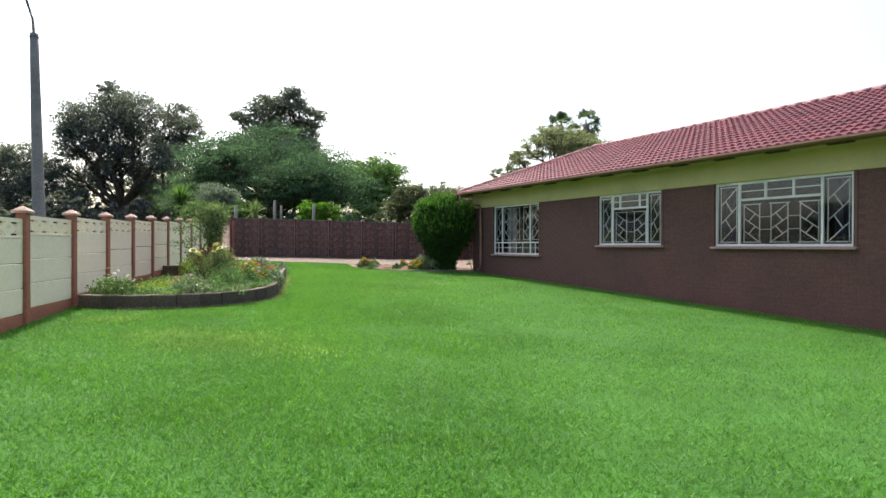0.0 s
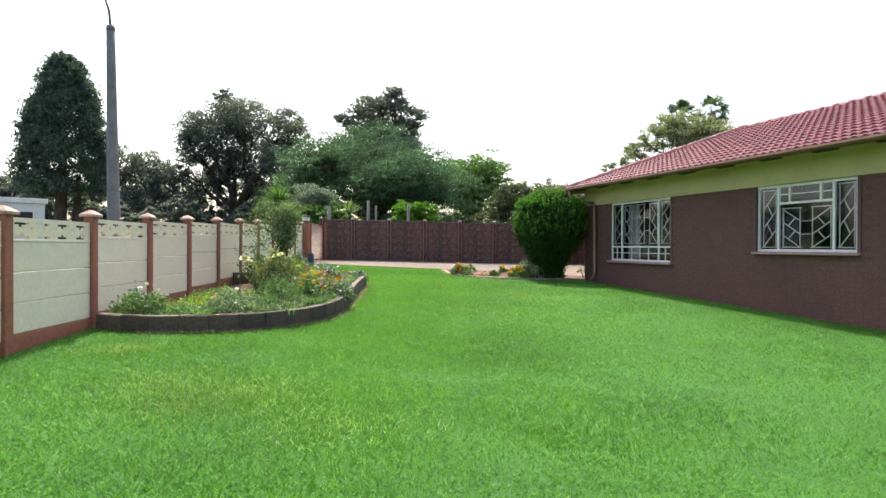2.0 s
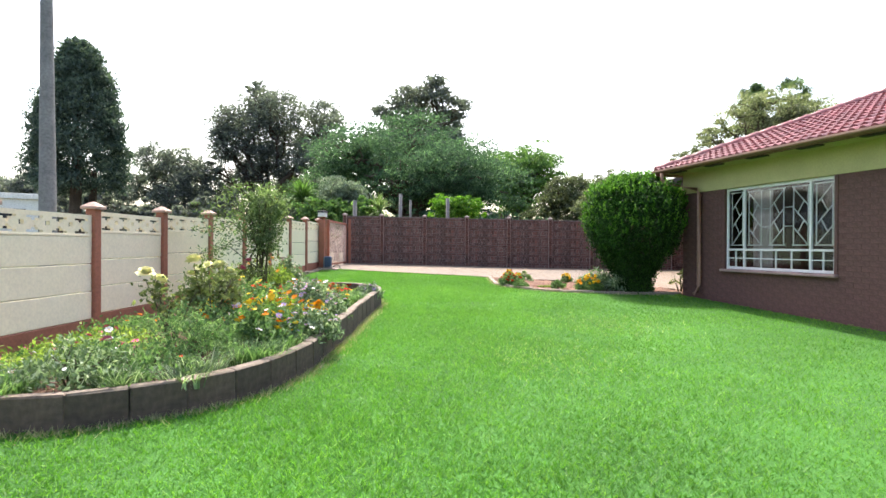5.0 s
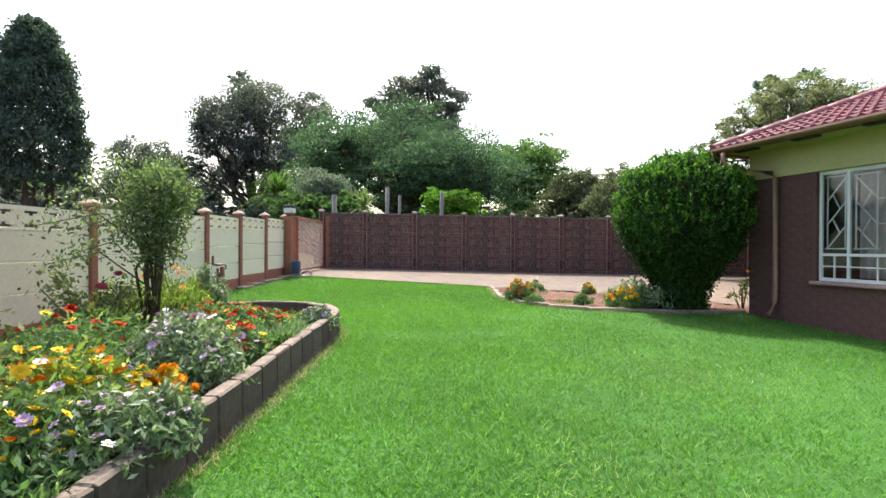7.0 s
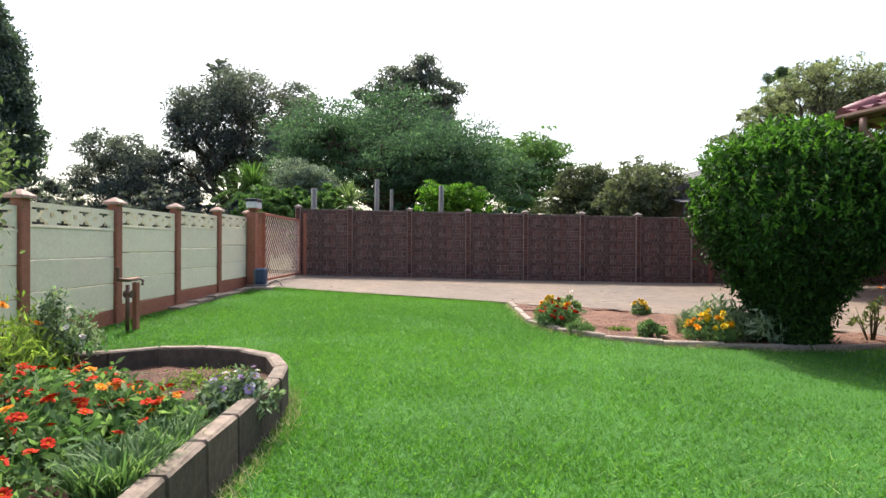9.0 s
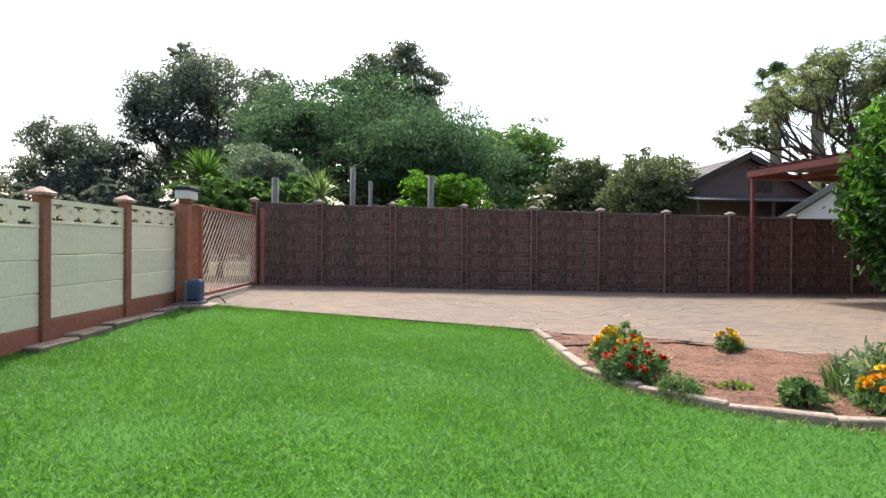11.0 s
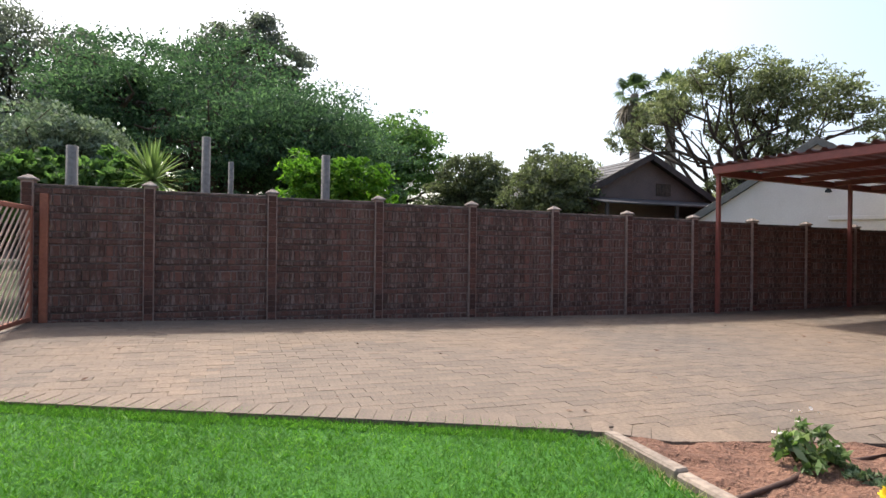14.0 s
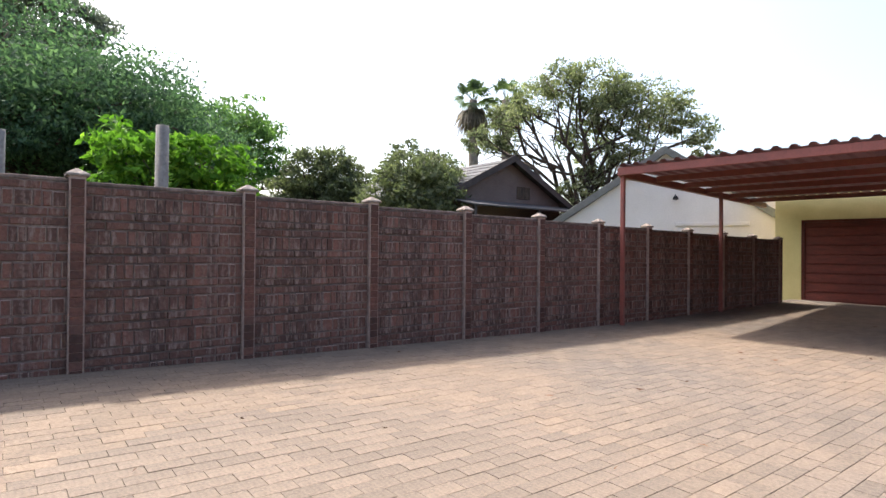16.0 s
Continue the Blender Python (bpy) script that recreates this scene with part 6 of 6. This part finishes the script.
plant("vinca", "tall leafy vinca with lilac-white blooms", 3.66, 12.15, 0.30, 0.36, 3000, 0.030, P_SILVER, [("daisy", LILAC, 24, 0.028), ("daisy", BLUSH, 10, 0.024)], 20, group=N)
plant("dark_shrub", "dark leafy shrub in the planter", 3.05, 12.45, 0.46, 0.34, 1900, 0.038, P_DARK, [("daisy", RED, 7, 0.038), ("daisy", ORANGE, 6, 0.036)], 21, category="shrub")
plant("zinnia", "red and yellow zinnias by the planter edge", 4.06, 12.30, 0.24, 0.25, 1400, 0.040, P_GREEN, [("daisy", RED, 20, 0.034), ("daisy", YELLOW, 7, 0.032), ("daisy", ORANGE, 6, 0.032), ("daisy", LILAC, 4, 0.032)], 22, group=N)
strap_plant("strap_leaf_tuft", "dense tuft of narrow dark green leaves", 4.40, 12.84, 0.28, 0.24, 330, P_GREEN, 23, width=0.009)
strap_plant("strap_leaf_tuft", "dense tuft of narrow green leaves", 4.56, 13.18, 0.22, 0.20, 200, P_GREEN, 24, width=0.009)
plant("zinnia", "red zinnias massed in the planter", 3.78, 12.98, 0.42, 0.27, 1900, 0.040, P_DARK, [("daisy", RED, 36, 0.029), ("daisy", ORANGE, 5, 0.028)], 25, group=N)
plant("zinnia", "red zinnias massed in the planter", 4.12, 13.45, 0.40, 0.21, 1900, 0.042, P_GREEN, [("daisy", RED, 38, 0.029), ("daisy", ORANGE, 8, 0.028)], 26, group=N)
plant("zinnia", "red zinnias massed in the planter", 3.90, 13.88, 0.42, 0.22, 1900, 0.040, P_GREEN, [("daisy", RED, 40, 0.029), ("daisy", ORANGE, 10, 0.028)], 27, group=N)
plant("zinnia", "orange and red zinnias in the planter", 4.42, 13.55, 0.24, 0.17, 1000, 0.038, P_GREEN, [("daisy", RED, 14, 0.028), ("daisy", ORANGE, 5, 0.028)], 28, group=N)
plant("alyssum", "silvery mound with lilac flower heads at the planter's end", 4.86, 13.72, 0.20, 0.20, 1300, 0.034, P_SILVER, [("daisy", LILAC, 12, 0.026), ("daisy", BLUSH, 8, 0.022)], 29, group=N)
plant("day_lily", "loose yellow-green plant with faded orange flowers", 3.45, 14.55, 0.40, 0.55, 1900, 0.045, P_LIME, [("daisy", ORANGE, 9, 0.04)], 30, wide=0.16, up=1.4)
plant("day_lily", "loose yellow-green plant with faded orange flowers", 3.05, 14.25, 0.35, 0.5, 1500, 0.045, P_LIME, [("daisy", ORANGE, 6, 0.04)], 31, wide=0.16, up=1.4)
plant("sage_bush", "greyish flowering bush near the tap", 3.78, 14.78, 0.24, 0.52, 1300, 0.030, P_SILVER, [("daisy", BLUSH, 10, 0.02)], 32, bare=0.4, category="shrub")
plant("ground_cover", "low weedy green patch", 4.70, 14.35, 0.28, 0.07, 500, 0.02, P_LIME, (), 33)

# ---- flower bed by the driveway ----
B = "bed by the driveway"
plant("marigold", "mound of yellow marigolds beside the kerb", 8.95, 16.92, 0.23, 0.25, 1500, 0.03, P_DARK, [("pompon", YELLOW, 26, 0.036), ("pompon", AMBER, 5, 0.034)], 41, 0.03, group=B)
plant("zinnia", "mound of red zinnias leaning over the kerb", 8.70, 16.42, 0.25, 0.25, 1900, 0.030, P_GREEN, [("pompon", RED, 30, 0.027), ("daisy", RED, 6, 0.030)], 42, 0.03, group=B)
plant("ground_cover", "bright green feathery tuft in the bed", 8.68, 15.93, 0.15, 0.16, 1100, 0.024, P_GREEN, (), 43, 0.03, wide=0.2, up=1.2, category="plant")
plant("broad_leaf_seedling", "small broad-leaved shrub with pale leaf tips in the soil", 9.66, 17.64, 0.17, 0.25, 260, 0.05, P_BROAD, [("daisy", BLUSH, 9, 0.014)], 45, 0.03, category="plant", wide=0.4)
plant("marigold", "small yellow marigold in the bare soil", 10.48, 17.00, 0.13, 0.17, 700, 0.026, P_DARK, [("pompon", YELLOW, 14, 0.03)], 46, 0.03, group=B)
plant("seedling", "small pale green seedling in the soil", 9.69, 17.36, 0.10, 0.08, 200, 0.03, P_SILVER, (), 47, 0.03, category="plant")
plant("seedling", "dark upright small shrub beside the kerb", 9.28, 15.42, 0.15, 0.25, 600, 0.036, P_DARK, (), 48, 0.03, category="plant")
plant("marigold", "mound of orange and yellow marigolds by the kerb", 9.82, 15.12, 0.26, 0.27, 1500, 0.03, P_DARK, [("pompon", AMBER, 16, 0.036), ("pompon", YELLOW, 20, 0.04)], 49, 0.03, group=B)
plant("agapanthus", "broad grey-green leafy clump beside the bush", 10.15, 15.35, 0.34, 0.42, 900, 0.07, P_SILVER, (), 50, 0.03, category="plant", wide=0.22, up=1.0)
plant("agapanthus", "broad grey-green leafy clump beside the bush", 10.42, 15.02, 0.36, 0.42, 1000, 0.07, P_SILVER, (), 51, 0.03, category="plant", wide=0.26, up=0.8)
strap_plant("strap_leaf_tuft", "upright tuft of narrow green leaves", 9.98, 15.55, 0.3, 0.36, 160, P_GREEN, 52, 0.03)
plant("seedling", "tiny weed in the soil", 9.25, 15.95, 0.14, 0.05, 160, 0.025, P_LIME, (), 54, 0.03, category="plant")
plant("seedling", "sparse twiggy shrub beside the house corner", 11.75, 14.62, 0.22, 0.55, 220, 0.04, P_ROSE, [("daisy", ORANGE, 3, 0.03)], 55, 0.03, category="shrub", bare=0.2)

# added dark tube that stands in for the shadowy ledge line across the soil
ledge_line = thing("dark_ledge_line", "thin dark brown strip standing in for the dark ledge line in the bed", "pipe")
line = [(8.80, 17.68), (8.95, 17.65), (9.33, 17.60), (9.62, 17.60), (9.95, 17.50), (10.25, 17.40), (10.7, 16.9)]
part("hose", tube(bmesh.new(), [(x, y, float(gz(x, y)) + 0.028) for x, y in line], 0.014, 7), surface("ledge_line_dark", (0.10, 0.055, 0.04), (0.07, 0.04, 0.03), 8, 40, 0.7, 0.2, 0.003), ledge_line)

# ---- pavers ----
pave = thing("brick_paving", "worn clay brick driveway paving", "paving", kind="structure")
L, B, GAP = 0.220, 0.110, 0.0025
pv, pf = slab_shape(L, B, 0.045, 0.0016)
paver_me = bpy.data.meshes.new("paver")
paver_me.from_pydata(pv, [], pf)
paver_me.materials.append(PAVER)
placed = []
AREA = [(5.36, 21.78)] + [(x + 0.09, y + 0.105) for x, y in LAWN_EDGE[::-1]] + [(9.25, 18.63)] + [(x + 0.08, y + 0.11) for x, y in BED_BACK[:5]] + BED_BACK[5:] + [(12.3, 14.1), (20.0, 13.4), (23.5, 13.4), (24.45, 19.22), (6.9, 24.72), (6.5, 24.80)]
rows = []
for r in range(0, 92):
    off = (r % 2) * 0.5 * (L + GAP) + random.uniform(-0.01, 0.01)
    for c in range(-4, 86):
        p = DARK_O - DARK_N * (0.13 + r * (B + GAP)) + DARK_D * (off + c * (L + GAP))
        rows.append((p.x, p.y))
rows = np.array(rows)
rows = rows[inside(rows[:, 0], rows[:, 1], AREA)]
for x, y in rows:
    z = float(gz(x, y))
    sx = float(gz(x + DARK_D.x, y + DARK_D.y) - gz(x - DARK_D.x, y - DARK_D.y)) / 2
    sy = float(gz(x - DARK_D.y, y + DARK_D.x) - gz(x + DARK_D.y, y - DARK_D.x)) / 2
    sag = 0.004 * noise.noise(Vector((x * 0.7, y * 0.7, 2)))
    placed.append(pose(x, y, z - 0.018 + sag + random.uniform(-0.0015, 0.0015), math.degrees(math.atan(sy)) + random.uniform(-0.35, 0.35), -math.degrees(math.atan(sx)) + random.uniform(-0.3, 0.3), angle_d + random.uniform(-0.5, 0.5)))
# header course along the lawn and the bed, one brick deep and a little proud
edge = LAWN_EDGE[::-1] + BED_KERB[-1:] + BED_BACK[:5]
for p, d in along(edge, B + GAP):
    q = p + Vector((-d.y, d.x)) * 0.113
    dip = 0.004 * noise.noise(Vector((q.x * 0.7, q.y * 0.7, 2)))
    placed.append(pose(q.x, q.y, float(gz(q.x, q.y)) - 0.0135 + dip, 0, 0, math.degrees(math.atan2(d.y, d.x)) + 90 + random.uniform(-0.8, 0.8)))
split_pieces("paver", "paver_field", placed, paver_me, pv, pf, PAVERS, pave, (8.9, 20.3))

# ---- grass ----


def grass():
    rng = np.random.default_rng(5)

    def sample(n, ring, x0, x1, y0, y1):
        p = np.stack([rng.uniform(x0, x1, n), rng.uniform(y0, y1, n)], 1)
        return p[inside(p[:, 0], p[:, 1], ring)]

    p = sample(2600000, LAWN, -6, 12, -3, 22)
    # denser towards the middle strip of the lawn that is walked over
    a, b = np.array((0.0, 0.0)), np.array((6.8, 18.2))
    u = np.clip((p - a) @ (b - a) / ((b - a) @ (b - a)), 0, 1)
    d = np.linalg.norm(p - (a + u[:, None] * (b - a)), axis=1)
    p = p[rng.uniform(0, 1, len(p)) < 0.28 + 0.72 * np.exp(-(d / 2.6) ** 2)]
    p = p[~inside(p[:, 0], p[:, 1], PLANTER_OUT)]
    # longer untrimmed blades where the lawn meets the paving
    m = 9000
    u = rng.uniform(0, 1, m) * (len(LAWN_EDGE) - 1)
    e = np.array(LAWN_EDGE)
    i = np.minimum(u.astype(int), len(e) - 2)
    q = e[i] + (e[i + 1] - e[i]) * (u - i)[:, None] - np.array((0.65, 0.76)) * (rng.uniform(-0.9, 1.4, m) * 0.09)[:, None]
    tall = np.concatenate([np.ones(len(p)), np.full(m, 1.3)])
    p = np.concatenate([p, q])
    n = len(p)
    patch = 0.5 * np.sin(p[:, 0] * 2.1 + 1.3 * np.sin(p[:, 1] * 1.1)) * np.sin(p[:, 1] * 1.7 + np.sin(p[:, 0] * 0.9))
    h = rng.uniform(0.016, 0.040, n) * (1 + 0.35 * patch) * tall
    w = rng.uniform(0.003, 0.0055, n)
    a = rng.uniform(0, 2 * math.pi, n)
    lean = rng.normal(size=(n, 2)) * 0.8 * h[:, None]
    z = gz(p[:, 0], p[:, 1]) - 0.004
    s = np.stack([np.cos(a) * w, np.sin(a) * w], 1)
    v = np.zeros((n, 3, 3), np.float32)
    v[:, 0, :2], v[:, 1, :2], v[:, 2, :2] = p - s, p + s, p + lean
    v[:, 0, 2], v[:, 1, 2], v[:, 2, 2] = z, z, z + h
    ob = new("grass", np_mesh("grass", v.reshape(-1, 3), np.arange(3 * n).reshape(-1, 3), [GRASS]))
    tagged(ob, "short thick green lawn grass", "grass", kind="stuff")


def blades(name, label, c, mat, rng, low, high):
    n = len(c)
    a, w, h = rng.uniform(0, 2 * math.pi, n), 0.004, rng.uniform(low, high, n)
    side = np.stack([np.cos(a) * w, np.sin(a) * w], 1)
    z = gz(c[:, 0], c[:, 1])
    v = np.zeros((n, 3, 3))
    v[:, 0, :2], v[:, 1, :2], v[:, 2, :2] = c - side, c + side, c + rng.normal(size=(n, 2)) * 0.03
    v[:, 0, 2], v[:, 1, 2], v[:, 2, 2] = z, z, z + h
    ob = new(name, np_mesh(name, v.reshape(-1, 3), np.arange(3 * n).reshape(-1, 3), [mat]))
    tagged(ob, label, "grass", kind="stuff")


def dry_edge():
    """Pale dead grass along the foot of the planter and the kerb."""
    rng = np.random.default_rng(8)
    pts = []
    for line, side in ((PLANTER_OUT[1:16], -1), (BED_KERB[1:], 1)):
        for p, d in along(line, 0.005):
            k = Vector((-d.y, d.x)) * side * abs(rng.normal() * 0.05 + 0.02)
            pts.append((p.x + k.x + rng.normal() * 0.02, p.y + k.y + rng.normal() * 0.02))
    c = np.array(pts)
    c = np.concatenate([c, c + rng.normal(size=c.shape) * 0.02])
    blades("dry_grass", "pale dead grass along the planter's foot", c, leafy("straw_blade", (0.36, 0.34, 0.20), (0.56, 0.53, 0.34), 0.3), rng, 0.02, 0.055)


def pale_patches():
    """Thin patches of paler grass in the open lawn."""
    rng = np.random.default_rng(28)
    spots = ((1.7, 6.4, 0.42, 0.28, 2200), (1.2, 7.0, 0.3, 0.25, 900), (2.3, 5.6, 0.35, 0.25, 800), (0.8, 8.4, 0.25, 0.12, 700), (7.6, 11.5, 0.5, 0.5, 900), (5.8, 10.2, 0.4, 0.5, 700))
    c = np.concatenate([rng.normal(size=(m, 2)) * (sx, sy) + (x, y) for x, y, sx, sy, m in spots])
    blades("pale_grass", "thin patches of pale yellow-green grass", c, leafy("pale_blade", (0.27, 0.40, 0.13), (0.42, 0.52, 0.22), 0.4), rng, 0.025, 0.045)


def fallen_leaves():
    rng = np.random.default_rng(9)
    n = 70
    u, w = rng.uniform(0.5, 15, n), rng.uniform(0.2, 5.2, n)
    c = np.array([tuple(DARK_O + DARK_D * a - DARK_N * b) for a, b in zip(u, w)])
    c = c[inside(c[:, 0], c[:, 1], AREA)]
    z = gz(c[:, 0], c[:, 1]) + 0.036
    v, f = leaf_quads(np.stack([c[:, 0], c[:, 1], z], 1), 0.035, rng, 0, 0.5)
    v[:, 2] = np.repeat(z, 4) + rng.uniform(-0.004, 0.012, len(v))
    ob = new("fallen_leaves", np_mesh("fallen_leaves", v, f, [leafy("dead_leaf", (0.12, 0.06, 0.035), (0.2, 0.1, 0.05), 0.1)]))
    tagged(ob, "scattered brown dead leaves on the paving", "leaves", kind="stuff")


def paint_flecks():
    rng = np.random.default_rng(19)
    n = 34
    c = np.array((12.65, 18.45)) + rng.normal(size=(n, 2)) * np.array((0.42, 0.22))
    z = gz(c[:, 0], c[:, 1]) + 0.010
    v, f = leaf_quads(np.stack([c[:, 0], c[:, 1], z], 1), 0.03, rng, 0, 0.3)
    v[:, 2] = np.repeat(z, 4) + rng.uniform(-0.002, 0.010, len(v))
    ob = new("paper_scraps", np_mesh("paper_scraps", v, f, [WHITE]))
    tagged(ob, "small white scraps scattered on the paving", "litter", kind="stuff")


grass()
paint_flecks()
dry_edge()
pale_patches()
fallen_leaves()
